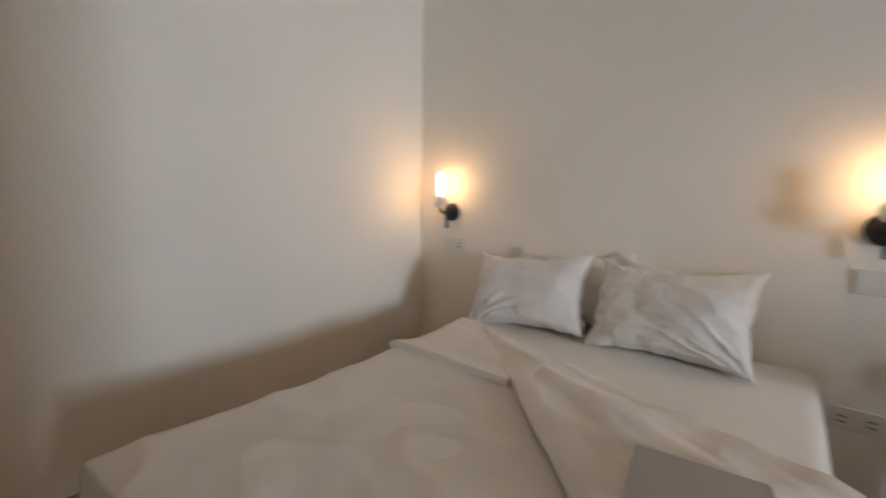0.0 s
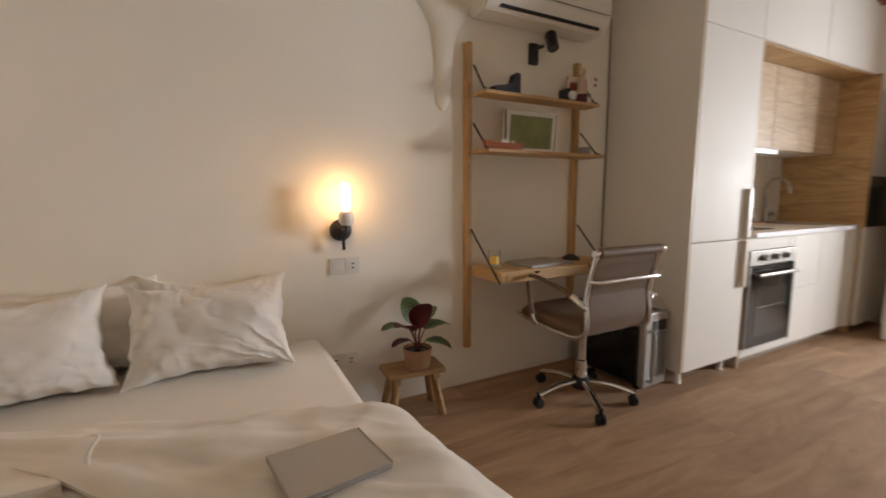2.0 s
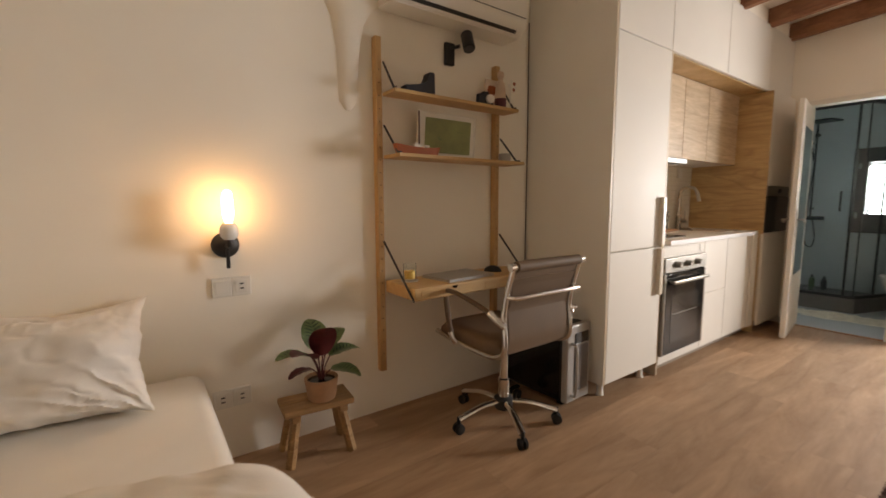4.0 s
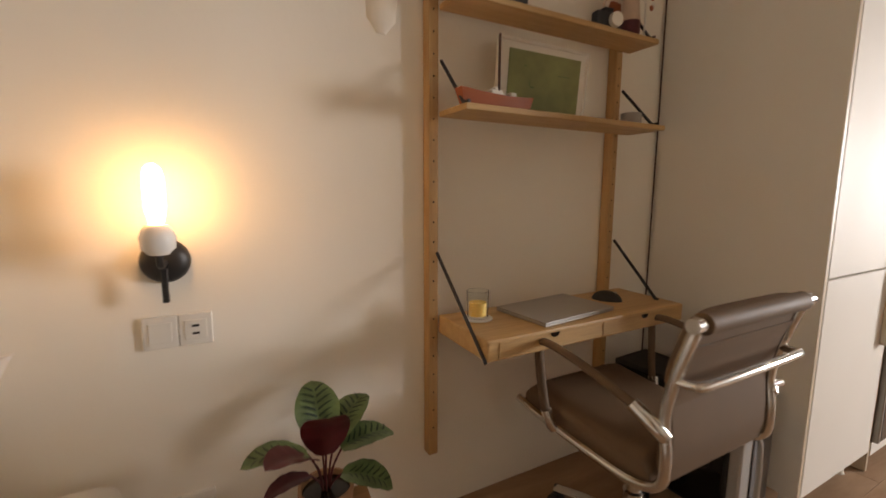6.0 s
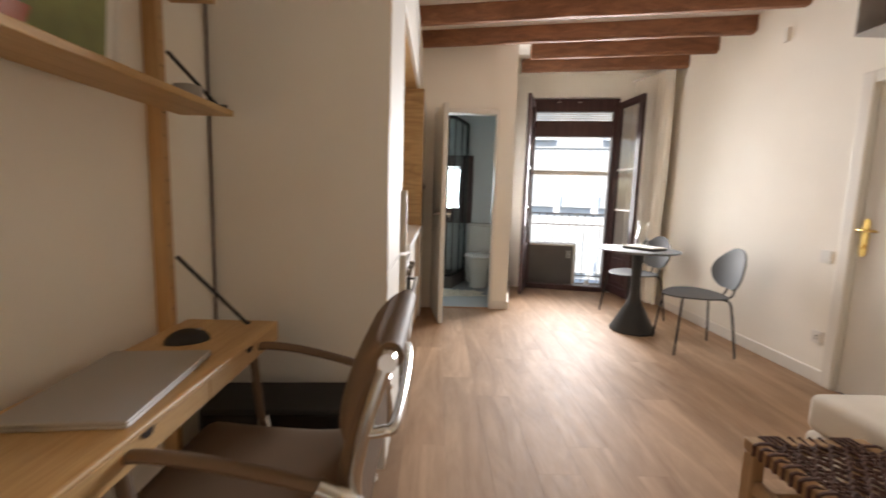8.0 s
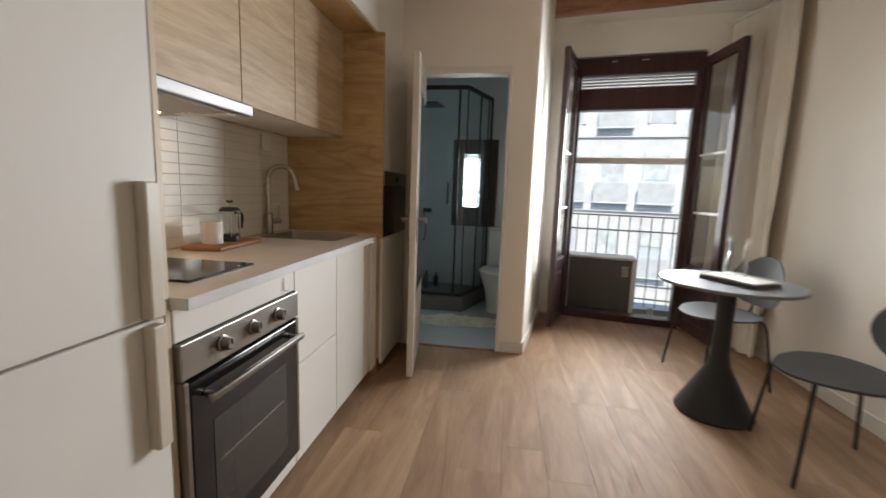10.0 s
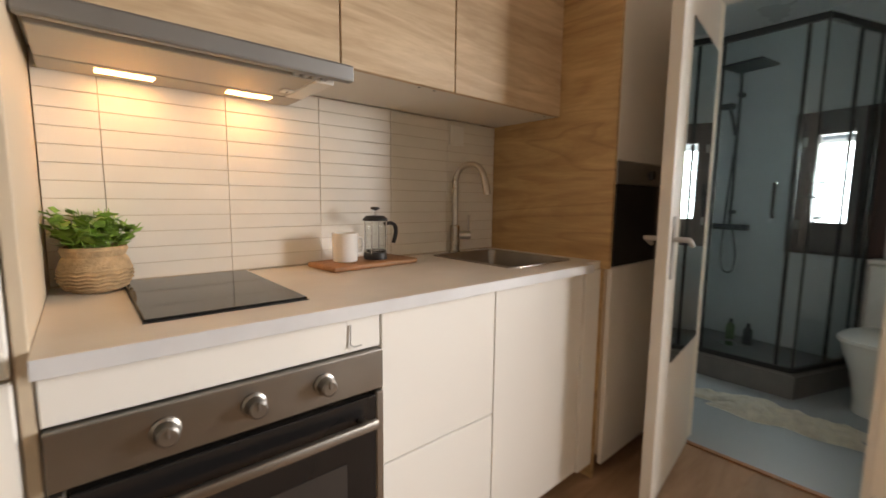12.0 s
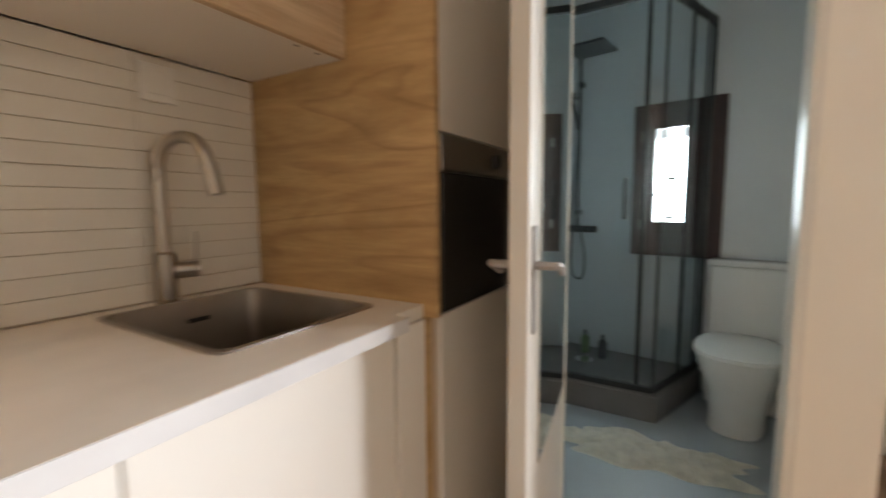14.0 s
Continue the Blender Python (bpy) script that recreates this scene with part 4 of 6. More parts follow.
part("foot_band", lathe(bmesh.new(), [(0.0345, 0.0), (0.0355, 0.03), (0.0345, 0.05)], 20), M_LEAFR, fig)
bk = thing("booklet", "orange and white booklet leaning on the wall", "book", (-0.345, -0.062, 1.701))
bk.matrix_basis = pose(-0.330, -0.058, 1.7015, 6, 0, 0)
block("cover", bk, M_COVER, -0.075, 0.075, -0.006, 0.006, 0.0, 0.168, 0.001)
part("print", prism(bmesh.new(), [(-0.025 + 0.034 * math.cos(k * 0.628), 0.108 + (0.034 + 0.008 * math.sin(k * 1.9)) * math.sin(k * 0.628)) for k in range(10)], 0.0064, 0.0072), M_RED, bk, "orange printed patch").matrix_basis = pose(0, 0, 0, 90)
pw = thing("windmill_ornament", "white paper flower stand on the top shelf", "ornament", (-0.255, -0.13, 1.701))
part("stem", tube(bmesh.new(), [(0, 0, 0.004), (0, 0, 0.15)], 0.004, 6), M_PLATE, pw)
part("base", lathe(bmesh.new(), [(0.022, 0), (0.022, 0.004), (0.004, 0.006)], 16), M_PLATE, pw)
for k, (dx, dz) in enumerate(((0.0, 0.16), (0.024, 0.150), (-0.018, 0.135), (0.020, 0.115), (0.03, 0.128))):
    part("petal", lathe(bmesh.new(), [(0.002, 0), (0.011, 0.003), (0.009, 0.006), (0.001, 0.007)], 8), M_PLATE if k % 2 == 0 else M_RED, pw).matrix_basis = pose(dx, -0.006, dz, 90, 20 * k)

spot = thing("wall_spotlight", "black swivel wall spotlight above the shelves, unlit", "wall lamp", (-0.625, 0.0, 1.98))
block("mount", spot, M_BLACK, -0.030, 0.030, -0.028, -0.001, -0.060, 0.060, 0.004, 2)
part("joint", tube(bmesh.new(), [(0.0, -0.028, 0.028), (0.045, -0.055, 0.042)], 0.010, 8), M_BLACK, spot)
hh = part("lamp_head", lathe(bmesh.new(), [(0.028, -0.06), (0.034, -0.055), (0.034, 0.05), (0.028, 0.058)], 24), M_BLACK, spot)
hh.matrix_basis = pose(0.078, -0.085, 0.065, -28, 12, 0)
part("lens", lathe(bmesh.new(), [(0.026, -0.0625), (0.026, -0.0605)], 20), M_GREY, hh)

ac = thing("air_conditioner", "white wall-mounted air conditioner above the desk", "air conditioner", (0, 0, 0))
bm = prism(bmesh.new(), [(-0.002, 2.11), (-0.15, 2.11), (-0.205, 2.165), (-0.215, 2.20), (-0.205, 2.39), (-0.17, 2.41), (-0.002, 2.41)], -1.07, -0.20)
bmesh.ops.bevel(bm, geom=list(bm.edges), offset=0.008, segments=2, affect="EDGES")
ob = part("housing", bm, M_PLATE, ac)
ob.matrix_basis = Matrix(((0, 0, 1, 0), (1, 0, 0, 0), (0, 1, 0, 0), (0, 0, 0, 1)))
bm = bmesh.new()
for (y0, z0), (y1, z1) in (((-0.166, 2.124), (-0.180, 2.138)),):
    vs = [bm.verts.new(p) for p in ((-0.98, y0, z0), (-0.26, y0, z0), (-0.26, y1, z1), (-0.98, y1, z1), (-0.98, y0 - 0.002, z0 - 0.002), (-0.26, y0 - 0.002, z0 - 0.002), (-0.26, y1 - 0.002, z1 - 0.002), (-0.98, y1 - 0.002, z1 - 0.002))]
    for q in ((0, 1, 2, 3), (4, 5, 6, 7), (0, 1, 5, 4), (2, 3, 7, 6), (0, 3, 7, 4), (1, 2, 6, 5)):
        bm.faces.new([vs[i] for i in q])
part("air_slot", bm, M_BLACK, ac, "dark air outlet slot")
block("flap_seam", ac, M_GREY, -1.05, -0.22, -0.2170, -0.2145, 2.198, 2.202, 0.0)
block("display", ac, M_GREY, -0.60, -0.55, -0.2168, -0.2145, 2.235, 2.250, 0.0)


# ---- office chair ----
oc = thing("office_chair", "taupe leather office chair with chrome frame at the desk", "office chair", (-0.615, -0.475, 0), 0)
part("gas_column", lathe(bmesh.new(), [(0.030, 0.085), (0.030, 0.23), (0.022, 0.235), (0.022, 0.40)], 20), M_CHROME, oc)
part("hub", lathe(bmesh.new(), [(0.045, 0.07), (0.05, 0.085), (0.05, 0.125), (0.034, 0.135)], 20), M_RUBBER, oc)
block("tilt_mechanism", oc, M_RUBBER, -0.075, 0.095, -0.10, 0.12, 0.40, 0.435, 0.006, 2)
part("lever", tube(bmesh.new(), [(0.08, 0.0, 0.415), (0.20, 0.02, 0.41)], 0.006, 6), M_RUBBER, oc)
for k in range(5):
    a = radians(29 + 72 * k)
    c, s = math.cos(a), math.sin(a)
    part("base_arm", tube(bmesh.new(), [(0.045 * c, 0.045 * s, 0.112), (0.15 * c, 0.15 * s, 0.105), (0.275 * c, 0.275 * s, 0.072)], 0.019, 10, 0.7, 4), M_CHROME, oc)
    cs = part("castor", tube(bmesh.new(), [(0.275 * c, 0.275 * s, 0.035), (0.275 * c, 0.275 * s, 0.085)], 0.009, 8), M_RUBBER, oc)
    for o in (-0.013, 0.013):
        w = part("wheel", lathe(bmesh.new(), [(0.020, -0.009), (0.026, -0.006), (0.026, 0.006), (0.020, 0.009)], 18), M_RUBBER, cs)
        w.matrix_basis = Matrix.Translation((0.275 * c - o * s, 0.275 * s + o * c, 0.0265)) @ Matrix.Rotation(a, 4, "Z") @ Matrix.Rotation(radians(90), 4, "X")

HW = 0.225
side_line = [(0, 0.285, 0.459), (0, 0.20, 0.448), (0, 0.0, 0.438), (0, -0.15, 0.440), (0, -0.225, 0.475), (0, -0.235, 0.55), (0, -0.225, 0.64), (0, -0.245, 0.75), (0, -0.285, 0.885)]
for sx in (-1, 1):
    part("side_frame", tube(bmesh.new(), [(sx * HW, y, z) for _, y, z in side_line], 0.013, 10, 1.0, 5), M_CHROME, oc, "chrome side frame")
    part("frame_knob", tube(bmesh.new(), [(sx * (HW - 0.012), -0.283, 0.872), (sx * (HW + 0.022), -0.283, 0.872)], 0.0165, 14), M_CHROME, oc)
    arm = part("armrest", tube(bmesh.new(), [(sx * (HW + 0.016), -0.225, 0.615), (sx * (HW + 0.030), -0.16, 0.655), (sx * (HW + 0.036), 0.0, 0.695), (sx * (HW + 0.036), 0.12, 0.708), (sx * (HW + 0.034), 0.155, 0.688),
                                               (sx * (HW + 0.030), 0.150, 0.60), (sx * (HW + 0.022), 0.135, 0.50), (sx * (HW + 0.012), 0.115, 0.445)], 0.015, 10, 0.75, 5), M_LEATHER, oc, "leather-wrapped armrest")
    part("arm_clamp", tube(bmesh.new(), [(sx * (HW + 0.004), -0.232, 0.598), (sx * (HW + 0.020), -0.215, 0.622), (sx * (HW + 0.029), -0.165, 0.653)], 0.018, 10, 1, 3), M_CHROME, arm)
    part("arm_clamp", tube(bmesh.new(), [(sx * (HW + 0.004), 0.110, 0.440), (sx * (HW + 0.016), 0.120, 0.462), (sx * (HW + 0.022), 0.130, 0.495)], 0.017, 10, 1, 3), M_CHROME, arm)


def pad(line, thick, half, name, ribs):
    """A padded sling along a side line, with quilted seams across it."""
    pts = smooth_path(line, 10)
    bm = bmesh.new()
    front, back = [], []
    n = len(pts)
    for i, p in enumerate(pts):
        d = (pts[min(i + 1, n - 1)] - pts[max(i - 1, 0)]).normalized()
        nrm = Vector((0, d.z, -d.y))
        q = abs(math.sin(math.pi * ribs * i / (n - 1))) ** 0.35 if ribs else 1
        e = min(1.0, (7 if ribs else 16) * min(i, n - 1 - i) / n) ** 0.5
        rf, rb = [], []
        for k in range(25):
            u = math.sin((k / 12 - 1) * math.pi / 2)
            round_ = (1 - abs(u) ** (5 if ribs else 9)) ** 0.5
            t = thick * (0.45 + 0.55 * q * e) * (0.35 + 0.65 * round_)
            rf.append(bm.verts.new(p + Vector((u * half, 0, 0)) + nrm * t))
            rb.append(bm.verts.new(p + Vector((u * half, 0, 0)) - nrm * 0.010))
        front.append(rf)
        back.append(rb)
    for g in (front, back):
        for a, b in zip(g, g[1:]):
            for k in range(24):
                bm.faces.new((a[k], a[k + 1], b[k + 1], b[k]))
    for k in range(24):
        bm.faces.new((front[0][k], front[0][k + 1], back[0][k + 1], back[0][k]))
        bm.faces.new((front[-1][k], front[-1][k + 1], back[-1][k + 1], back[-1][k]))
    for i in range(n - 1):
        for k in (0, 24):
            bm.faces.new((front[i][k], front[i + 1][k], back[i + 1][k], back[i][k]))
    return part(name, bm, M_LEATHER, oc)


pad([(0, 0.272, 0.466), (0, 0.10, 0.452), (0, -0.06, 0.446), (0, -0.19, 0.458)], 0.060, 0.208, "seat", 0)
pad([(0, -0.222, 0.50), (0, -0.222, 0.58), (0, -0.216, 0.66), (0, -0.236, 0.75), (0, -0.262, 0.82)], 0.026, 0.208, "backrest", 0)
pad([(0, -0.218, 0.475), (0, -0.226, 0.54), (0, -0.216, 0.66)], 0.052, 0.20, "lower_cushion", 1)
pad([(0, -0.222, 0.68), (0, -0.242, 0.76), (0, -0.276, 0.885)], 0.058, 0.20, "upper_cushion", 1)
part("head_roll", tube(bmesh.new(), [(-HW + 0.015, -0.283, 0.872), (HW - 0.015, -0.283, 0.872)], 0.024, 14), M_LEATHER, oc)
part("push_bar", tube(bmesh.new(), [(-HW, -0.245, 0.735), (-HW + 0.01, -0.275, 0.735), (-HW + 0.03, -0.292, 0.737), (0, -0.298, 0.74), (HW - 0.03, -0.292, 0.737), (HW - 0.01, -0.275, 0.735), (HW, -0.245, 0.735)], 0.011, 10, 1, 4), M_CHROME, oc, "chrome bar behind the back")
part("bolt", tube(bmesh.new(), [(HW, -0.228, 0.62), (HW + 0.045, -0.232, 0.62)], 0.011, 10), M_CHROME, oc)

# ---- computer tower ----
pc = thing("computer_tower", "black computer tower with grey front under the desk", "computer", (-0.145, -0.33, 0), 3)
block("case", pc, M_RUBBER, -0.105, 0.105, -0.215, 0.24, 0.02, 0.455, 0.006, 2)
block("side_glass", pc, M_BLACKGLASS, -0.112, -0.1055, -0.20, 0.23, 0.035, 0.44, 0.002, label="glossy black side panel")
block("front_frame", pc, M_PCGREY, -0.112, 0.108, -0.255, -0.216, 0.02, 0.462, 0.008, 2, "grey front frame")
block("front_mesh", pc, M_PCMESH, -0.045, 0.085, -0.260, -0.2555, 0.075, 0.345, 0.003, label="dark mesh inset")
block("front_window", pc, M_BLACKGLASS, -0.045, 0.085, -0.259, -0.2555, 0.352, 0.415, 0.003)
part("front_bar", tube(bmesh.new(), [(-0.068, -0.256, 0.06), (-0.068, -0.285, 0.085), (-0.068, -0.285, 0.335), (-0.068, -0.256, 0.36)], 0.009, 8, 1, 3), M_SILVER, pc, "upright silver bar")
for x in (-0.08, 0.08):
    for y in (-0.2, 0.2):
        block("foot", pc, M_RUBBER, x - 0.02, x + 0.02, y - 0.02, y + 0.02, 0.0, 0.0195, 0.003)
# Cable and wire stand in for the shadow gap between wall and fridge panel.
corner_gap = thing("cable", "dark strip standing in for the shadow gap in the corner by the shelves", "cable", (0, 0, 0))
part("wire", tube(bmesh.new(), [(0.022, -0.014, 2.30), (0.026, -0.013, 1.5), (0.022, -0.014, 0.9), (0.02, -0.016, 0.10)], 0.0035, 6), M_STRAP, corner_gap)


# ---- sofa corner and woven stool ----
sofa = thing("sofa", "cream upholstered low sofa beside the entrance", "sofa", (0, 0, 0))
block("base", sofa, M_SOFA, -1.10, 0.0, -3.33, -2.29, 0.06, 0.30, 0.03, 3)
block("seat_cushion", sofa, M_SOFA, -1.09, -0.004, -3.08, -2.285, 0.302, 0.45, 0.035, 4)
block("backrest", sofa, M_SOFA, -1.09, -0.01, -3.335, -3.085, 0.302, 0.78, 0.05, 4)
for x in (-1.02, -0.08):
    for y in (-3.25, -2.37):
        part("leg", lathe(bmesh.new(), [(0.018, 0), (0.025, 0.06)], 12, x, y), M_TEAK, sofa)

ws = thing("woven_stool", "teak stool with dark woven cord seat", "stool", (-0.50, -2.06, 0))
for sx in (-1, 1):
    for sy in (-1, 1):
        part("leg", slab(bmesh.new(), sx * 0.225 - 0.022, sx * 0.225 + 0.022, sy * 0.175 - 0.022, sy * 0.175 + 0.022, 0.0, 0.36, 0.004), M_TEAK, ws)
block("seat_rail", ws, M_TEAK, -0.25, 0.25, -0.20, -0.155, 0.3605, 0.402, 0.006, 2)
block("seat_rail", ws, M_TEAK, -0.25, 0.25, 0.155, 0.20, 0.3605, 0.402, 0.006, 2)
block("seat_rail", ws, M_TEAK, -0.25, -0.205, -0.154, 0.154, 0.3605, 0.398, 0.006, 2)
block("seat_rail", ws, M_TEAK, 0.205, 0.25, -0.154, 0.154, 0.3605, 0.398, 0.006, 2)
block("stretcher", ws, M_TEAK, -0.202, 0.202, -0.19, -0.16, 0.13, 0.175, 0.004)
block("stretcher", ws, M_TEAK, -0.202, 0.202, 0.16, 0.19, 0.23, 0.275, 0.004)
block("stretcher", ws, M_TEAK, -0.24, -0.21, -0.152, 0.152, 0.18, 0.225, 0.004)
block("stretcher", ws, M_TEAK, 0.21, 0.24, -0.152, 0.152, 0.18, 0.225, 0.004)
for k in range(15):
    x = -0.196 + 0.028 * k
    part("cord", tube(bmesh.new(), [(x, -0.204, 0.366), (x, -0.204, 0.402), (x, -0.190, 0.4065)] + [(x + 0.007 * (-1) ** (i + k), -0.15 + 0.3 * i / 12, 0.398 + 0.0045 * (-1) ** (i + k)) for i in range(13)] + [(x, 0.190, 0.4065), (x, 0.204, 0.402), (x, 0.204, 0.366)], 0.0056, 5), M_STRAP, ws)
for y in [s * (0.148 - 0.010 * k) for s in (-1, 1) for k in range(7)] + [-0.05, -0.017, 0.017, 0.05]:
    part("cross_cord", tube(bmesh.new(), [(-0.253, y, 0.375), (-0.246, y, 0.4025)] + [(-0.2 + 0.4 * i / 22, y, 0.398 + 0.005 * (-1) ** (i + int(y * 100))) for i in range(23)] + [(0.246, y, 0.4025), (0.253, y, 0.375)], 0.0042, 5), M_STRAP, ws)


# ---- dining corner ----
tb = thing("bistro_table", "round grey pedestal table with black cone base", "table", (2.17, -2.645, 0))
part("tabletop", lathe(bmesh.new(), [(0.30, 0.722), (0.335, 0.728), (0.34, 0.738), (0.335, 0.745)], 56), M_TOP, tb, "grey round tabletop")
part("pedestal", lathe(bmesh.new(), [(0.19, 0.0), (0.195, 0.012), (0.185, 0.03), (0.06, 0.27), (0.046, 0.34), (0.042, 0.50), (0.046, 0.69), (0.12, 0.7215)], 40), M_BLACK, tb)
bkk = thing("tray", "pale rectangular tray on the round table", "tray", (2.15, -2.68, 0.7455), 28)
block("board", bkk, M_GREY, -0.15, 0.15, -0.10, 0.10, 0.0, 0.018, 0.004)
block("top_cover", bkk, M_TRIM, -0.148, 0.148, -0.098, 0.098, 0.0185, 0.026, 0.003)
cf = thing("glass_carafe", "clear glass water carafe on the tray", "carafe", (2.16, -2.66, 0.772))
gg = part("glass", lathe(bmesh.new(), [(0.050, 0.0), (0.055, 0.006), (0.054, 0.06), (0.037, 0.13), (0.037, 0.155), (0.052, 0.215), (0.0485, 0.215), (0.0335, 0.155), (0.0335, 0.13), (0.0505, 0.06), (0.050, 0.010), (0.002, 0.008)], 28, caps=False), M_CLEAR, cf)
gg.visible_shadow = False


def dining_chair():
    c = thing("dining_chair", "grey shell dining chair with thin black legs", "chair", (0, 0, 0), group="chairs round the table")
    legs = [(-0.225, 0.215), (0.225, 0.215), (-0.215, -0.225), (0.215, -0.225)]
    for x, y in legs:
        part("leg", tube(bmesh.new(), [(x, y, 0.0), (x * 0.86, y * 0.86, 0.30), (x * 0.74, y * 0.78, 0.418), (x * 0.45, y * 0.62, 0.428)], 0.0085, 8, 1, 4), M_BLACK, c)

    def seat_at(u, v):
        a, r = 2 * math.pi * u, v
        w = 0.235 - 0.02 * math.sin(a)
        x, y = w * r * math.cos(a), 0.01 + 0.225 * r * math.sin(a)
        return (x, y, 0.437 + 0.018 * r * r * (math.cos(a) ** 2) + 0.012 * max(0, -math.sin(a)) * r * r)

    bm = sheet(bmesh.new(), 36, 7, seat_at)
    bmesh.ops.remove_doubles(bm, verts=bm.verts, dist=0.0005)
    bmesh.ops.recalc_face_normals(bm, faces=bm.faces)
    bmesh.ops.solidify(bm, geom=list(bm.faces), thickness=0.011)
    part("seat", bm, M_GREY, c)

    def back_at(u, v):
        t = v
        half = 0.225 * (math.sin(math.pi * (0.10 + 0.80 * t ** 0.8)) ** 0.8)
        x = (2 * u - 1) * half
        dip = 0.05 * abs(2 * u - 1) ** 2 * max(0, t - 0.6)
        return (x, -0.235 - 0.06 * t + 0.9 * x * x, 0.50 + 0.32 * t - dip)

    part("backrest", sheet(bmesh.new(), 20, 14, back_at, 0.011), M_GREY, c)
    for s in (-1, 1):
        part("back_support", tube(bmesh.new(), [(s * 0.05, -0.14, 0.428), (s * 0.055, -0.235, 0.44), (s * 0.055, -0.262, 0.52), (s * 0.06, -0.285, 0.66)], 0.0075, 8, 1, 4), M_BLACK, c)
    return c


ch = dining_chair()
ch.matrix_basis = pose(1.74, -2.925, 0, 0, 0, -8)
copy_thing(ch, pose(2.67, -2.86, 0, 0, 0, 10))


# ---- kitchen ----
FY = -0.638   # back of the fronts
FF = -0.658   # face of the fronts

fr = thing("fridge_cabinet", "tall cream built-in fridge cabinet with two doors", "cabinet", (0, 0, 0))
bm = slab(bmesh.new(), 0.0, 0.018, -0.655, -0.004, 0.085, 2.585, 0.001)
for v in bm.verts:
    v.co.x += 0.036 * max(0.0, (v.co.y + 0.655) / 0.65)
part("side_panel", bm, M_FRONT, fr)
block("edge_strip", fr, M_EDGE, 0.0, 0.018, -0.6565, -0.6552, 0.086, 2.584, 0.0, label="brown front edging")
block("body", fr, M_EDGE, 0.056, 0.598, FY + 0.002, -0.004, 0.09, 2.06, 0.001)
d1 = block("upper_door", fr, M_FRONT, 0.0195, 0.594, FF, FY, 0.866, 2.06, 0.003)
d2 = block("lower_door", fr, M_FRONT, 0.0195, 0.594, FF, FY, 0.088, 0.860, 0.003)
block("handle", d1, M_HANDLE, 0.530, 0.568, FF - 0.030, FF - 0.0005, 0.872, 1.175, 0.004, 2, "long beige bar handle")
block("handle", d2, M_HANDLE, 0.530, 0.568, FF - 0.030, FF - 0.0005, 0.560, 0.855, 0.004, 2, "long beige bar handle")
for x in (0.06, 0.5):
    for y in (-0.60, -0.10):
        part("foot", lathe(bmesh.new(), [(0.024, 0.0), (0.02, 0.012), (0.016, 0.085)], 14, x, y), M_PLATE, fr)
block("edge_panel", fr, M_EDGE, 0.5985, 0.615, -0.655, -0.004, 0.0, 2.06, 0.001, label="brown edge of the side panel")

top = thing("ceiling_cupboard", "cream high cupboards closing up to the ceiling", "cabinet", (0, 0, 0))
block("body", top, M_EDGE, 0.058, 2.78, FY + 0.002, -0.004, 2.066, 2.58, 0.001)
for x0, x1 in ((0.0195, 0.594), (0.597, 1.40), (1.403, 2.22), (2.223, 2.78)):
    block("door", top, M_FRONT, x0, x1, FF, FY, 2.064, 2.575, 0.003)
block("soffit", top, M_KOAKD, 0.616, 2.218, FY + 0.004, -0.45, 2.056, 2.0645, 0.001)
structure("trim_kitchen_filler", slab(bmesh.new(), 0.003, 2.78, -0.64, -0.004, 2.587, CEIL - 0.003), M_WALL, "plaster filler above the kitchen cupboards", "filler")

ov_unit = thing("oven_cabinet", "cream base cabinet housing the oven", "cabinet", (0, 0, 0))
block("body", ov_unit, M_EDGE, 0.6165, 1.2075, FY + 0.002, -0.10, 0.10, 0.855, 0.001)
block("top_panel", ov_unit, M_FRONT, 0.618, 1.2055, FF, FY, 0.781, 0.867, 0.002)
block("bottom_panel", ov_unit, M_FRONT, 0.618, 1.2055, FF, FY, 0.065, 0.122, 0.002)
part("hook", tube(bmesh.new(), [(1.128, FF - 0.003, 0.845), (1.126, FF - 0.004, 0.80), (1.132, FF - 0.012, 0.796), (1.150, FF - 0.012, 0.797)], 0.0016, 6), M_SILVER, ov_unit, "thin bent wire hook")
ov = thing("oven", "stainless steel built-in oven with black glass door", "oven", (0, 0, 0))
block("control_panel", ov, M_STEEL, 0.619, 1.2045, FF - 0.016, FY, 0.683, 0.778, 0.003, 2)
for x in (0.77, 0.913, 1.056):
    kn = part("knob", lathe(bmesh.new(), [(0.024, 0.0), (0.024, 0.004), (0.019, 0.007), (0.0175, 0.028), (0.014, 0.031)], 24), M_STEEL, ov)
    kn.matrix_basis = pose(x, FF - 0.0165, 0.732, 90)
    block("pointer", kn, M_STEEL, -0.003, 0.003, 0.0, 0.018, 0.0295, 0.034, 0.001)
od = block("oven_door", ov, M_BLACKGLASS, 0.640, 1.183, FF - 0.018, FY, 0.128, 0.672, 0.004, 2, "black glass oven door")
block("door_edge", od, M_STEEL, 0.619, 0.639, FF - 0.018, FY, 0.126, 0.676, 0.003)
block("door_edge", od, M_STEEL, 1.184, 1.2045, FF - 0.018, FY, 0.126, 0.676, 0.003)
block("window_field", od, M_OVENWIN, 0.72, 1.105, FF - 0.0195, FF - 0.0185, 0.20, 0.53, 0.0, label="grey tinted oven window")
block("rack_line", od, M_STEEL, 0.74, 1.085, FF - 0.0204, FF - 0.0197, 0.395, 0.400, 0.0)
part("door_handle", slab(bmesh.new(), 0.665, 1.165, FF - 0.064, FF - 0.046, 0.612, 0.634, 0.006, 2), M_STEEL, od, "flat steel bar handle")
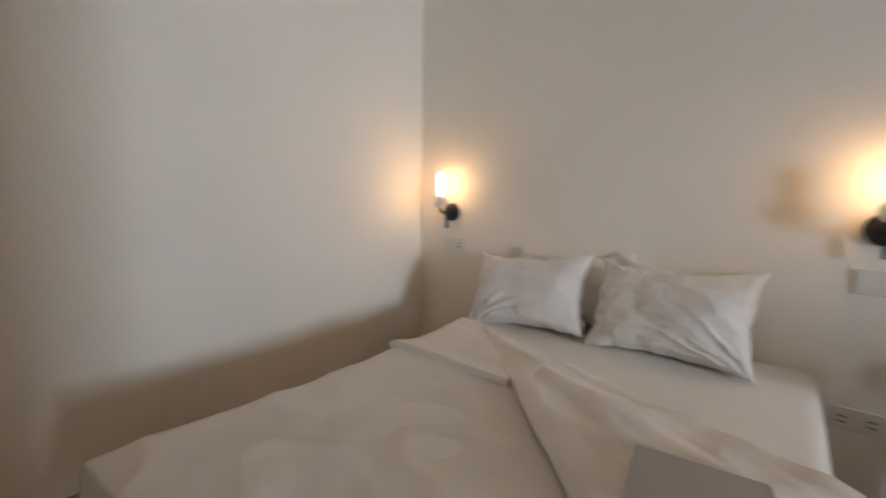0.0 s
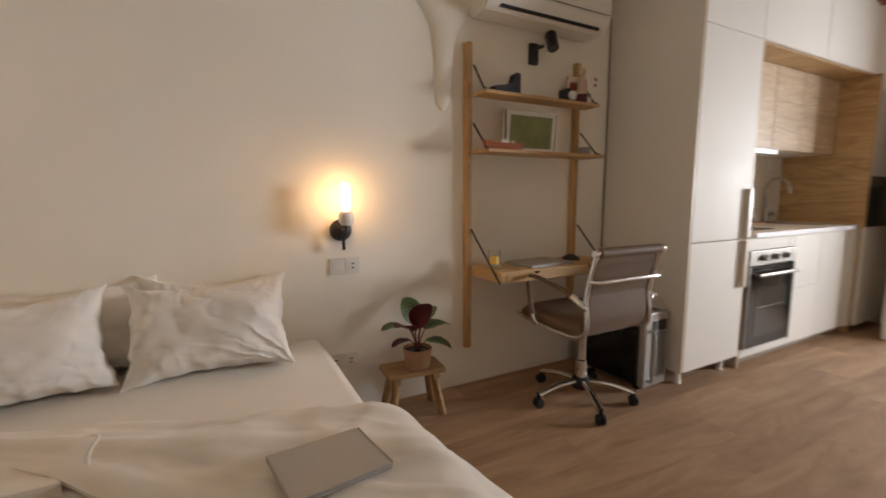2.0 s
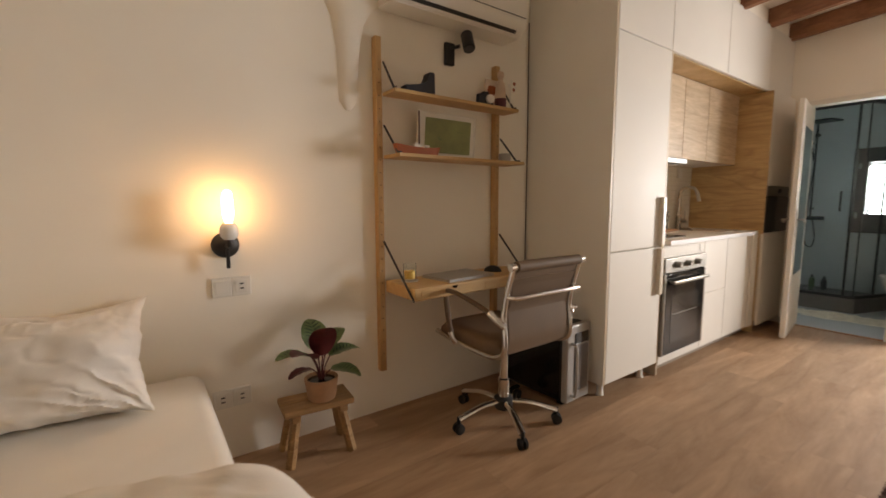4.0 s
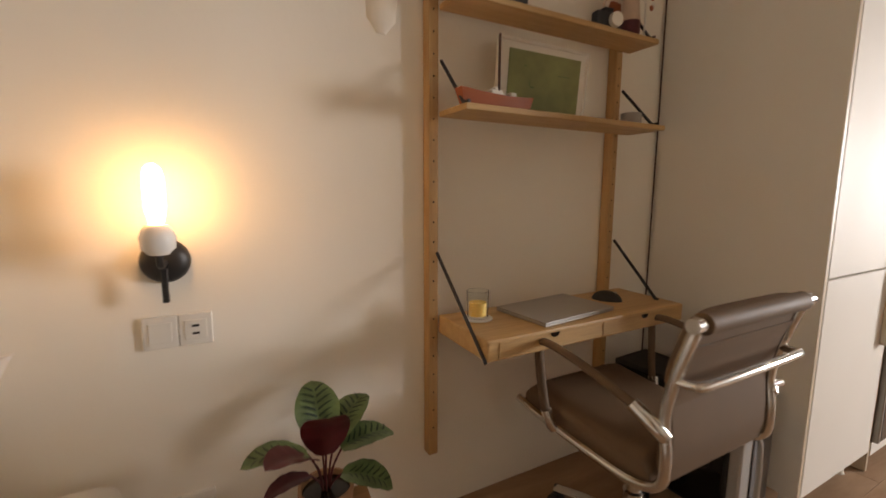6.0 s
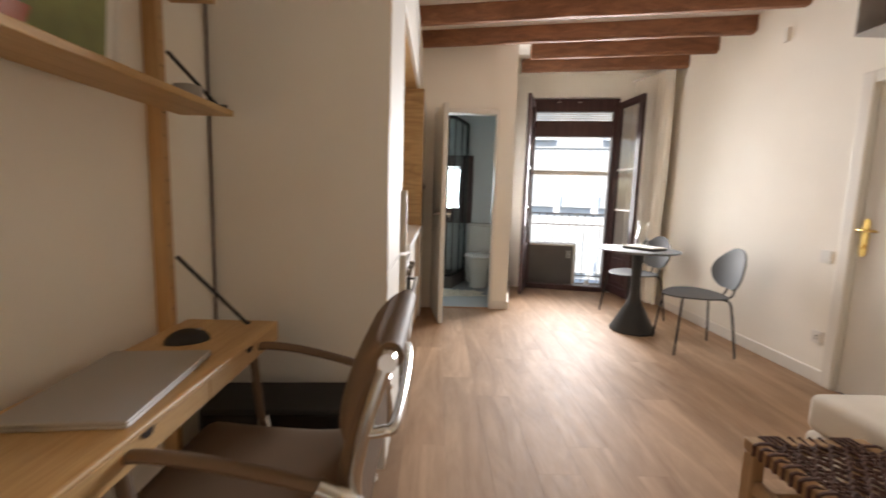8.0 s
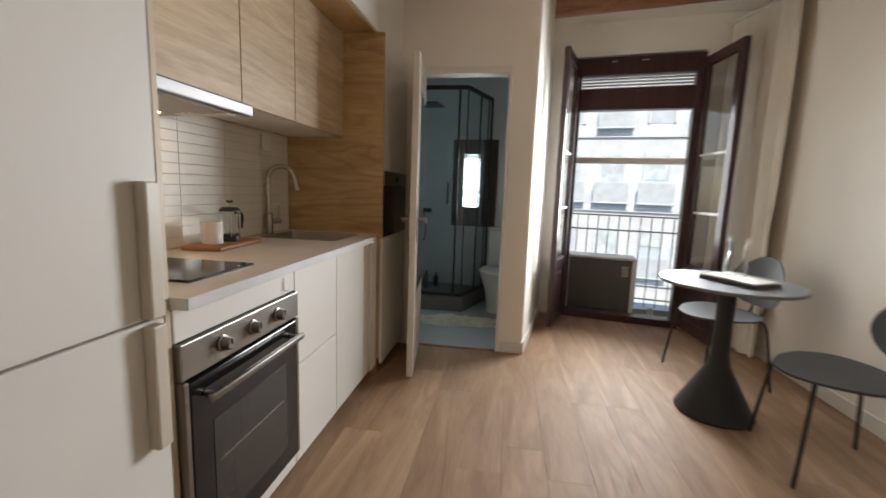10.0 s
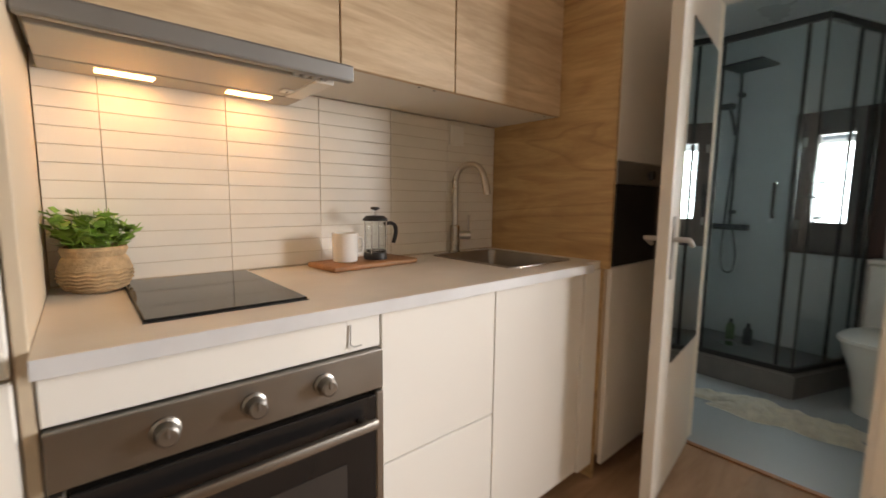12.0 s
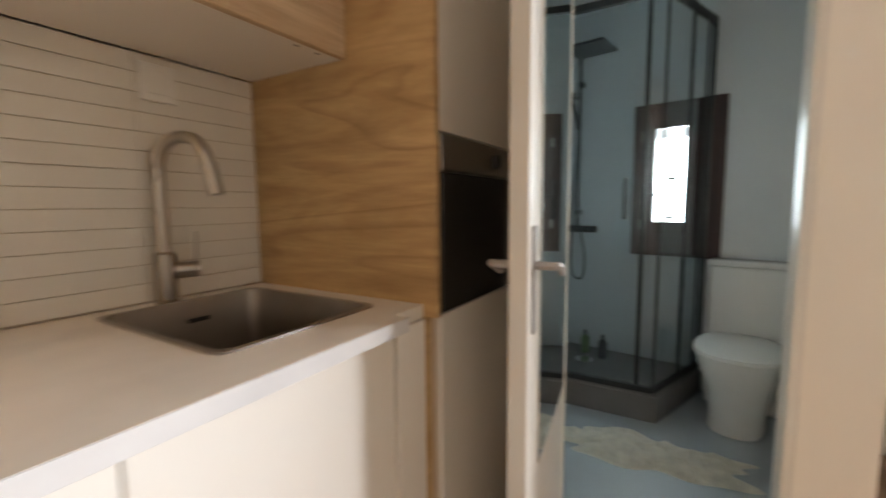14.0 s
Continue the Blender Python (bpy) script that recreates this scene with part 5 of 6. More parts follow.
for x in (0.69, 1.14):
    block("handle_post", od, M_STEEL, x - 0.008, x + 0.008, FF - 0.0455, FF - 0.0185, 0.616, 0.630, 0.002)

dr = thing("drawer_cabinet", "cream base cabinet with two drawer fronts", "cabinet", (0, 0, 0))
block("body", dr, M_EDGE, 1.209, 1.610, FY + 0.002, -0.10, 0.10, 0.855, 0.001)
block("drawer", dr, M_FRONT, 1.2105, 1.6095, FF, FY, 0.474, 0.867, 0.002)
block("drawer", dr, M_FRONT, 1.2105, 1.6095, FF, FY, 0.065, 0.470, 0.002)
sk = thing("sink_cabinet", "cream base cabinet below the sink", "cabinet", (0, 0, 0))
block("body", sk, M_EDGE, 1.612, 2.10, FY + 0.002, -0.10, 0.10, 0.855 - 0.19, 0.001)
block("door", sk, M_FRONT, 1.6125, 2.095, FF, FY, 0.065, 0.867, 0.002)
block("end_filler", sk, M_FRONT, 2.097, 2.1985, FF - 0.012, FY + 0.02, 0.065, 0.867, 0.002, label="beige end strip")
structure("trim_plinth", slab(bmesh.new(), 0.617, 2.775, -0.60, -0.585, 0.0, 0.095), M_BEDBASE, "dark recessed plinth below the kitchen", "plinth")

wt = thing("worktop", "pale laminate kitchen worktop with sink cut-out", "worktop", (0, 0, 0))
bm = bmesh.new()
SX0, SX1, SY0, SY1 = 1.775, 2.13, -0.58, -0.16
xs, ys = (0.616, SX0, 2.092, SX1, 2.198), (-0.700, -0.665, SY0, SY1, -0.096)
grid = [[bm.verts.new((x, y, 0.90)) for y in ys] for x in xs]
for i in range(4):
    for j in range(4):
        if not (i in (1, 2) and j == 2) and not (i > 1 and j == 0):
            bm.faces.new((grid[i][j], grid[i + 1][j], grid[i + 1][j + 1], grid[i][j + 1]))
bmesh.ops.delete(bm, geom=[v for v in bm.verts if not v.link_faces], context="VERTS")
low = bmesh.ops.extrude_face_region(bm, geom=list(bm.faces))
for v in low["geom"]:
    if isinstance(v, bmesh.types.BMVert):
        v.co.z = 0.870
part("top", bm, M_WORKTOP, wt, soft=False)
block("front_edging", wt, M_EDGING, 0.616, 2.092, -0.7025, -0.7002, 0.8705, 0.8995, 0.0006, label="pale grey front edging")
snk = thing("sink", "square brushed steel sink set into the worktop", "sink", (0, 0, 0))
bm = bmesh.new()


def ring(x0, x1, y0, y1, z, r=0.03):
    out = []
    for cx, cy, a0 in ((x1 - r, y1 - r, 0), (x0 + r, y1 - r, 90), (x0 + r, y0 + r, 180), (x1 - r, y0 + r, 270)):
        for k in range(5):
            a = radians(a0 + 22.5 * k)
            out.append(bm.verts.new((cx + r * math.cos(a), cy + r * math.sin(a), z)))
    return out


loops = [ring(SX0 - 0.006, SX1 + 0.006, SY0 - 0.006, SY1 + 0.006, 0.9005), ring(SX0 - 0.006, SX1 + 0.006, SY0 - 0.006, SY1 + 0.006, 0.904), ring(SX0 + 0.006, SX1 - 0.006, SY0 + 0.006, SY1 - 0.006, 0.904),
         ring(SX0 + 0.010, SX1 - 0.010, SY0 + 0.010, SY1 - 0.010, 0.89), ring(SX0 + 0.014, SX1 - 0.014, SY0 + 0.014, SY1 - 0.014, 0.72), ring(SX0 + 0.03, SX1 - 0.03, SY0 + 0.03, SY1 - 0.03, 0.705)]
for a, b in zip(loops, loops[1:]):
    for k in range(20):
        bm.faces.new((a[k], a[(k + 1) % 20], b[(k + 1) % 20], b[k]))
bm.faces.new(loops[-1])
part("bowl", bm, M_SINK, snk)
part("drain", lathe(bmesh.new(), [(0.04, 0.7055), (0.04, 0.708), (0.02, 0.707)], 20, 1.98, -0.37), M_CHROME, snk)
block("overflow", snk, M_RUBBER, 1.94, 1.99, -0.1815, -0.180, 0.852, 0.862, 0.0)
tp = thing("kitchen_tap", "brushed steel swan-neck kitchen tap", "tap", (1.925, -0.128, 0.90))
part("foot", lathe(bmesh.new(), [(0.026, 0.0), (0.026, 0.006), (0.022, 0.010), (0.022, 0.115), (0.016, 0.12)], 20), M_TAP, tp)
part("neck", tube(bmesh.new(), [(0, 0, 0.118), (0, 0, 0.26), (0, -0.003, 0.322), (0.006, -0.024, 0.362), (0.016, -0.062, 0.377), (0.029, -0.103, 0.370), (0.036, -0.127, 0.342), (0.040, -0.138, 0.305)], 0.0132, 12, 1, 5), M_TAP, tp)
part("spray_head", tube(bmesh.new(), [(0.039, -0.135, 0.318), (0.044, -0.150, 0.250)], 0.0160, 12), M_TAP, tp)
part("mixer_body", tube(bmesh.new(), [(0.012, -0.008, 0.075), (0.062, -0.030, 0.075)], 0.019, 14), M_TAP, tp)
part("lever", tube(bmesh.new(), [(0.055, -0.027, 0.085), (0.057, -0.028, 0.165)], 0.0045, 8), M_TAP, tp)

up = [("hood_cabinet", "oak-look wall cabinet above the extractor hood", 0.6165, 1.219), ("wall_cabinet", "oak-look wall cabinet with plain door", 1.2205, 1.618), ("wall_cabinet", "oak-look wall cabinet beside the oak side panel", 1.6195, 2.198)]
for nm, lb, x0, x1 in up:
    c = thing(nm, lb, "cabinet", (0, 0, 0), group="oak wall cabinets")
    block("body", c, M_FRONT, x0, x1, -0.437, -0.10, 1.482, 2.054, 0.001)
    block("door", c, M_KOAK, x0 + 0.001, x1 - 0.001, -0.457, -0.439, 1.468, 2.052, 0.002)
    block("underside", c, M_FRONT, x0, x1, -0.4365, -0.10, 1.4695, 1.481, 0.001)
    for dx in (0.06, 0.12):
        part("screw_cap", lathe(bmesh.new(), [(0.005, 0.0), (0.004, 0.001)], 8, x1 - dx, -0.425), M_GREY, c).matrix_basis = pose(0, 0, 1.468)
hood = thing("extractor_hood", "grey slide-out extractor hood with two warm lamps", "extractor hood", (0, 0, 0))
block("slide_front", hood, M_HOOD, 0.618, 1.243, -0.487, -0.459, 1.424, 1.466, 0.006, 2)
block("filter_panel", hood, M_FILTER, 0.63, 1.16, -0.434, -0.2195, 1.4225, 1.4685, 0.002, label="pale metal filter panel")
block("rear_panel", hood, M_FILTER, 0.63, 1.212, -0.218, -0.105, 1.4205, 1.4685, 0.002)
block("slide_gap", hood, M_BLACK, 0.63, 1.215, -0.4585, -0.4345, 1.4495, 1.4555, 0.001)
block("end_block", hood, M_PLATE, 1.1605, 1.212, -0.434, -0.2195, 1.4205, 1.4545, 0.004, 2, "pale end block")
for k in range(4):
    block("spring_clip", hood, M_SILVER, 1.10 + 0.024 * k, 1.114 + 0.024 * k, -0.457, -0.4365, 1.425, 1.4335, 0.002)
block("slide_lip", hood, M_HOOD, 0.63, 1.215, -0.458, -0.4355, 1.434, 1.448, 0.003)
block("switch", hood, M_PLATE, 1.125, 1.155, -0.31, -0.275, 1.4185, 1.4224, 0.002)
block("switch_slot", hood, M_RUBBER, 1.137, 1.145, -0.294, -0.290, 1.4175, 1.4184, 0.0)
for x in (0.79, 1.075):
    block("hood_lamp", hood, M_HOODLAMP, x - 0.058, x + 0.058, -0.195, -0.158, 1.4188, 1.4203, 0.0, label="glowing warm lamp")

tall = thing("microwave_cabinet", "tall cream cabinet with built-in black microwave", "cabinet", (0, 0, 0))
block("side_panel", tall, M_KOAKD, 2.20, 2.219, -0.70, -0.004, 0.871, 2.06, 0.001, label="oak-look side panel")
block("lower_panel", tall, M_KOAKD, 2.20, 2.219, -0.672, -0.004, 0.0, 0.870, 0.001)
block("body", tall, M_EDGE, 2.2195, 2.775, -0.68, -0.004, 0.10, 2.06, 0.001)
block("lower_door", tall, M_FRONT, 2.2215, 2.775, -0.700, -0.682, 0.065, 0.874, 0.002)
block("upper_door", tall, M_FRONT, 2.2215, 2.775, -0.700, -0.682, 1.284, 2.058, 0.002)
mw = thing("microwave", "black glass built-in microwave oven", "microwave", (0, 0, 0))
block("door", mw, M_BLACKGLASS, 2.2225, 2.774, -0.703, -0.6815, 0.878, 1.195, 0.003)
block("control_strip", mw, M_STEEL, 2.2225, 2.774, -0.703, -0.6815, 1.197, 1.280, 0.003, label="dark steel control strip")
part("dial", lathe(bmesh.new(), [(0.02, 0), (0.018, 0.015)], 16), M_BLACK, mw).matrix_basis = pose(2.50, -0.7035, 1.238, 90)
hob = thing("induction_hob", "narrow black glass induction hob", "hob", (0, 0, 0))
block("rim", hob, M_BLACK, 0.756, 1.062, -0.592, -0.123, 0.9003, 0.9022, 0.0)
block("glass", hob, M_BLACKGLASS, 0.758, 1.060, -0.590, -0.125, 0.9024, 0.9075, 0.002)

# things on the worktop
bsk = thing("basket_plant", "small leafy green plant in a seagrass basket", "plant", (0.705, -0.185, 0.9005))
bm = lathe(bmesh.new(), [(0.046 + 0.0, 0.0), (0.056, 0.006), (0.066, 0.03), (0.072, 0.055), (0.066, 0.075), (0.060, 0.085), (0.066, 0.10), (0.063, 0.108), (0.056, 0.106), (0.052, 0.08)], 30)
part("basket", bm, M_BASKET, bsk)
for k in range(10):
    z = 0.012 + 0.0085 * k
    r = 0.056 + 0.017 * math.sin(math.pi * min(1, (k + 1) / 9.0))
    part("weave_band", tube(bmesh.new(), [(r * math.cos(a * math.pi / 12), r * math.sin(a * math.pi / 12), z + (0.0015 if a % 2 else -0.0015)) for a in range(25)], 0.0030, 5), M_BASKET, bsk)
rnd = random.Random(5)
bm = bmesh.new()
for k in range(44):
    a, tilt = rnd.uniform(0, 2 * math.pi), rnd.uniform(0.05, 0.8)
    ln = rnd.uniform(0.06, 0.115)
    base = Vector((0.03 * math.cos(a), 0.03 * math.sin(a), 0.09))
    d = Vector((math.cos(a) * math.sin(tilt), math.sin(a) * math.sin(tilt), math.cos(tilt)))
    tube(bm, [base, base + d * ln * 0.6, base + d * ln + Vector((0, 0, 0.006))], 0.0012, 4)
    for i in range(9):
        p = base + d * ln * (0.3 + 0.08 * i)
        b = rnd.uniform(0, 2 * math.pi)
        o = Vector((math.cos(b), math.sin(b), rnd.uniform(-0.1, 0.7))).normalized()
        s = o.cross(Vector((0.3, 0.2, 1))).normalized()
        w = rnd.uniform(0.010, 0.017)
        vs = [bm.verts.new(q) for q in (p, p + o * w + s * w * 0.95, p + o * w * 2.1, p + o * w - s * w * 0.95)]
        bm.faces.new(vs)
part("foliage", bm, M_HERB, bsk, "dense small bright green leaves", False)

board = thing("serving_board", "reddish wooden serving board on the worktop", "board", (1.425, -0.215, 0.9005), 5)
block("board", board, M_BOARD, -0.172, 0.172, -0.085, 0.085, 0.0, 0.018, 0.007, 3)
mug = thing("mug", "plain white ceramic mug on the board", "mug", (1.352, -0.212, 0.9187))
part("cup", lathe(bmesh.new(), [(0.037, 0.0), (0.041, 0.003), (0.0435, 0.095), (0.040, 0.095), (0.038, 0.008), (0.002, 0.006)], 28, caps=False), M_CERAMIC, mug)
part("handle", tube(bmesh.new(), [(0.041, 0, 0.078), (0.062, 0, 0.075), (0.068, 0, 0.048), (0.058, 0, 0.024), (0.039, 0, 0.022)], 0.005, 8, 1, 4), M_CERAMIC, mug)
fp = thing("french_press", "glass coffee press with black handle", "coffee press", (1.468, -0.215, 0.9187))
gj = part("glass", lathe(bmesh.new(), [(0.036, 0.008), (0.038, 0.010), (0.038, 0.135), (0.0365, 0.135), (0.0355, 0.012), (0.002, 0.011)], 28, caps=False), M_CLEAR, fp)
gj.visible_shadow = False
part("coffee", lathe(bmesh.new(), [(0.034, 0.013), (0.0345, 0.032), (0.002, 0.033)], 24), M_COFFEE, fp)
part("base_ring", lathe(bmesh.new(), [(0.040, 0.0), (0.041, 0.010), (0.041, 0.022), (0.0395, 0.024)], 28), M_BLACK, fp)
part("lid", lathe(bmesh.new(), [(0.0435, 0.134), (0.0435, 0.141), (0.036, 0.147), (0.034, 0.151), (0.006, 0.153)], 28), M_BLACK, fp)
part("plunger", tube(bmesh.new(), [(0, 0, 0.153), (0, 0, 0.172)], 0.003, 6), M_CHROME, fp)
part("plunger_knob", lathe(bmesh.new(), [(0.006, 0.170), (0.016, 0.175), (0.014, 0.182)], 14), M_BLACK, fp)
part("handle", tube(bmesh.new(), [(0.040, 0, 0.122), (0.066, 0, 0.124), (0.084, 0, 0.112), (0.086, 0, 0.085), (0.076, 0, 0.052)], 0.0085, 8, 0.8, 4), M_BLACK, fp, "black curved handle")
for a in (40, 130, 220, 310):
    part("frame_strut", tube(bmesh.new(), [(0.0405 * math.cos(radians(a)), 0.0405 * math.sin(radians(a)), 0.02), (0.0405 * math.cos(radians(a)), 0.0405 * math.sin(radians(a)), 0.132)], 0.002, 5), M_CHROME, fp)


# ---- bathroom ----
bd = tagged(new("door_2"), "white bathroom door standing open, with narrow mirror", "door", "", "structure")
bd.matrix_basis = pose(2.768, -0.812, 0.0, 0, 0, 188)
block("door_leaf", bd, M_FRONT, 0.0, 0.585, -0.020, 0.020, 0.012, 1.955, 0.003)
block("mirror", bd, M_MIRROR, 0.004, 0.465, 0.0205, 0.0245, 0.53, 1.76, 0.001, label="tall mirror panel")
for s in (1, -1):
    h = block("handle_plate", bd, M_SILVER, 0.525, 0.555, s * 0.0205 if s > 0 else -0.026, 0.026 if s > 0 else -0.0205, 0.86, 1.08, 0.002, 1, "long metal handle plate")
    part("lever", tube(bmesh.new(), [(0.54, s * 0.026, 1.0), (0.54, s * 0.062, 1.0), (0.525, s * 0.070, 0.998), (0.46, s * 0.068, 0.975)], 0.009, 8, 1, 3), M_SILVER, h)
bf = tagged(new("door_frame_bathroom"), "cream bathroom door frame around the doorway", "door frame", "", "structure")
block("jamb", bf, M_TRIM, 2.772, 2.884, -1.435, -1.408, 0.0, 2.03, 0.004)
block("jamb", bf, M_TRIM, 2.772, 2.884, -0.814, -0.792, 0.0, 2.03, 0.004)
block("head", bf, M_TRIM, 2.772, 2.884, -1.4075, -0.8145, 1.982, 2.03, 0.004)
structure("trim_threshold", slab(bmesh.new(), 2.775, 2.80, -1.407, -0.815, 0.0, 0.010, 0.002), M_BOARD, "thin wooden threshold strip at the bathroom", "threshold")

ANG = math.atan(SKEW)
SH = Matrix.Translation((3.735, -1.045, 0.0))   # front corner of the shower
SIDE = Matrix.Rotation(radians(-20.5), 4, "Z")  # its side glass runs askew to the outer wall
SW, SD = 0.585, 1.028


def in_shower(name, label, category):
    return set_pose(tagged(new(name), label, category), SH)


def front_bar(name, material, x0, x1, y0, y1, z0, z1, bevel=0.002, label=""):
    return block(name, encl, material, x0, x1, y0, y1, z0, z1, bevel, 1, label)


def side_bar(name, material, x0, x1, y0, y1, z0, z1, bevel=0.002, label=""):
    return set_pose(block(name, encl, material, x0, x1, y0, y1, z0, z1, bevel, 1, label), SIDE)


trayt = in_shower("shower_tray", "dark grey stone-look shower tray", "shower tray")
end = SIDE @ Vector((SW - 0.01, -0.012, 0))
bm = prism(bmesh.new(), [(-0.012, -0.014), (end.x, end.y), (0.71, SD - 0.004), (-0.012, SD - 0.004)], 0.005, 0.15)
bmesh.ops.bevel(bm, geom=[e for e in bm.edges if min(v.co.z for v in e.verts) > 0.1], offset=0.012, segments=3, affect="EDGES")
part("kerb", bm, M_TRAY, trayt)
part("drain_cover", lathe(bmesh.new(), [(0.055, 0.1505), (0.055, 0.154), (0.03, 0.155)], 20, 0.34, 0.42), M_CHROME, trayt)
encl = in_shower("shower_enclosure", "corner shower enclosure with black metal frame", "shower")
T0, T1 = 0.151, 2.10
front_bar("post", M_BLACK, 0.0, 0.012, 0.0, 0.012, T0, T1)
front_bar("post", M_BLACK, 0.0, 0.022, SD - 0.026, SD - 0.004, T0, T1)
side_bar("post", M_BLACK, SW - 0.024, SW - 0.002, 0.0, 0.022, T0, T1)
for z0, z1 in ((T0, T0 + 0.03), (T1, T1 + 0.036)):
    front_bar("front_rail", M_BLACK, 0.0, 0.035, 0.0, SD - 0.004, z0, z1)
    side_bar("side_rail", M_BLACK, 0.02, SW - 0.002, 0.0, 0.035, z0, z1)
for y, wd in ((0.075, 0.020), (0.475, 0.014), (0.505, 0.010)):
    front_bar("mullion", M_BLACK, 0.006, 0.022, y, y + wd, T0 + 0.031, T1 - 0.001)
for x, wd in ((0.29, 0.022), (0.49, 0.012)):
    side_bar("mullion", M_BLACK, x, x + wd, 0.006, 0.022, T0 + 0.031, T1 - 0.001)
for pane in (front_bar("glass_pane", M_SHGLASS, 0.008, 0.014, 0.013, 0.474, T0 + 0.032, T1 - 0.002, 0.0),
             front_bar("glass_pane", M_SHGLASS, 0.008, 0.014, 0.516, SD - 0.027, T0 + 0.032, T1 - 0.002, 0.0),
             side_bar("glass_pane", M_SHGLASS, 0.020, SW - 0.025, 0.010, 0.016, T0 + 0.032, T1 - 0.002, 0.0)):
    pane.visible_shadow = False
part("pull", tube(bmesh.new(), [(0.006, 0.165, 1.05), (-0.028, 0.165, 1.052), (-0.030, 0.165, 1.06), (-0.030, 0.165, 1.235), (-0.028, 0.165, 1.243), (0.006, 0.165, 1.245)], 0.009, 8), M_BLACK, encl, "black pull handle")
set_pose(part("pull", tube(bmesh.new(), [(0.06, 0.012, 1.05), (0.06, -0.028, 1.052), (0.06, -0.030, 1.06), (0.06, -0.030, 1.235), (0.06, -0.028, 1.243), (0.06, 0.012, 1.245)], 0.007, 8), M_BLACK, encl, "black pull handle"), SIDE)

shc = tagged(new("shower_set"), "black rain shower set on a riser rail", "shower")
shc.matrix_basis = Matrix.Translation((bath_x(-0.50) - 0.002, -0.50, 0.0)) @ Matrix.Rotation(math.atan2(-1, -SKEW), 4, "Z")
part("riser", tube(bmesh.new(), [(0, -0.05, 0.95), (0, -0.05, 2.00), (0, -0.06, 2.04), (0.04, -0.12, 2.05), (0.17, -0.32, 2.05)], 0.011, 8, 1, 3), M_BLACK, shc)
block("rain_head", shc, M_BLACK, 0.05, 0.29, -0.44, -0.20, 2.022, 2.038, 0.003)
part("hand_shower", tube(bmesh.new(), [(0.0, -0.07, 1.62), (-0.01, -0.10, 1.73), (-0.02, -0.13, 1.80)], 0.013, 8), M_BLACK, shc)
block("hand_head", shc, M_BLACK, -0.06, 0.02, -0.20, -0.13, 1.80, 1.838, 0.006)
block("mixer", shc, M_BLACK, -0.13, 0.13, -0.075, -0.022, 0.93, 0.975, 0.008, 2)
part("hose", tube(bmesh.new(), [(0.03, -0.06, 0.93), (0.07, -0.08, 0.75), (0.05, -0.08, 0.62), (-0.02, -0.08, 0.66), (-0.03, -0.07, 0.95), (0.0, -0.065, 1.6)], 0.007, 6, 1, 5), M_BLACK, shc)
for z in (1.05, 1.9):
    block("clamp", shc, M_BLACK, -0.015, 0.015, -0.062, 0.0, z, z + 0.03, 0.003)
for x, y, c in ((4.16, -0.72, M_BLACK), (4.22, -0.60, M_LEAFG)):
    bt = thing("bottle", "small dark toiletry bottle on the shower floor", "bottle", (x, y, 0.1505), group="toiletry bottles")
    part("body", lathe(bmesh.new(), [(0.026, 0), (0.028, 0.004), (0.028, 0.10), (0.012, 0.12)], 16), c, bt)
    part("cap", lathe(bmesh.new(), [(0.012, 0.1205), (0.012, 0.145), (0.006, 0.15)], 12), M_BLACK, bt)

bw = tagged(new("window_2"), "dark brown bathroom window with a bright pane", "window", "", "structure")
bw.matrix_basis = Matrix.Translation((bath_x(-0.84), -0.84, 0.80)) @ Matrix.Rotation(math.atan2(-1, -SKEW), 4, "Z")
WB = 0.48 * math.sqrt(1 + SKEW * SKEW)
for x0, x1, z0, z1 in ((0.0, 0.125, 0.0, 0.92), (WB - 0.19, WB, 0.0, 0.92), (0.126, WB - 0.191, 0.0, 0.21), (0.126, WB - 0.191, 0.77, 0.92)):
    oblock("window_frame", bw, M_WINFRAME, x0, x1, -0.03, 0.03, z0, z1, 0.004)
p = oblock("pane", bw, M_PANE, 0.126, WB - 0.191, -0.004, 0.002, 0.211, 0.769, 0.0)
p.visible_shadow = False
oblock("sash_line", bw, M_BLACK, 0.060, 0.066, 0.0305, 0.034, 0.03, 0.89, 0.001)
for z in (0.16, 0.70):
    oblock("hinge", bw, M_SILVER, 0.052, 0.074, 0.0345, 0.042, z, z + 0.06, 0.002)
part("latch", tube(bmesh.new(), [(0.17, -0.03, 0.36), (0.12, -0.05, 0.38), (0.06, -0.05, 0.38)], 0.006, 6), M_BLACK, bw)

wc = thing("toilet", "white ceramic toilet with closed lid and cistern", "toilet", (0, 0, 0))
wc.matrix_basis = Matrix.Translation((bath_x(-1.47) - 0.004, -1.47, 0.0)) @ Matrix.Rotation(math.pi - ANG, 4, "Z")


def oval_ring(bm, z, back, front, w):
    out = []
    for k in range(28):
        a = 2 * math.pi * k / 28
        c, s = math.cos(a), math.sin(a)
        x = (back + front) / 2 + (front - back) / 2 * (abs(c) ** 0.75) * (1 if c > 0 else -1)
        y = w * (abs(s) ** 0.85) * (1 if s > 0 else -1)
        out.append(bm.verts.new((x, y, z)))
    return out


def ovals(rows):
    bm = bmesh.new()
    rr = [oval_ring(bm, *r) for r in rows]
    for a, b in zip(rr, rr[1:]):
        for k in range(28):
            bm.faces.new((a[k], a[(k + 1) % 28], b[(k + 1) % 28], b[k]))
    bm.faces.new(rr[0][::-1])
    bm.faces.new(rr[-1])
    return bm


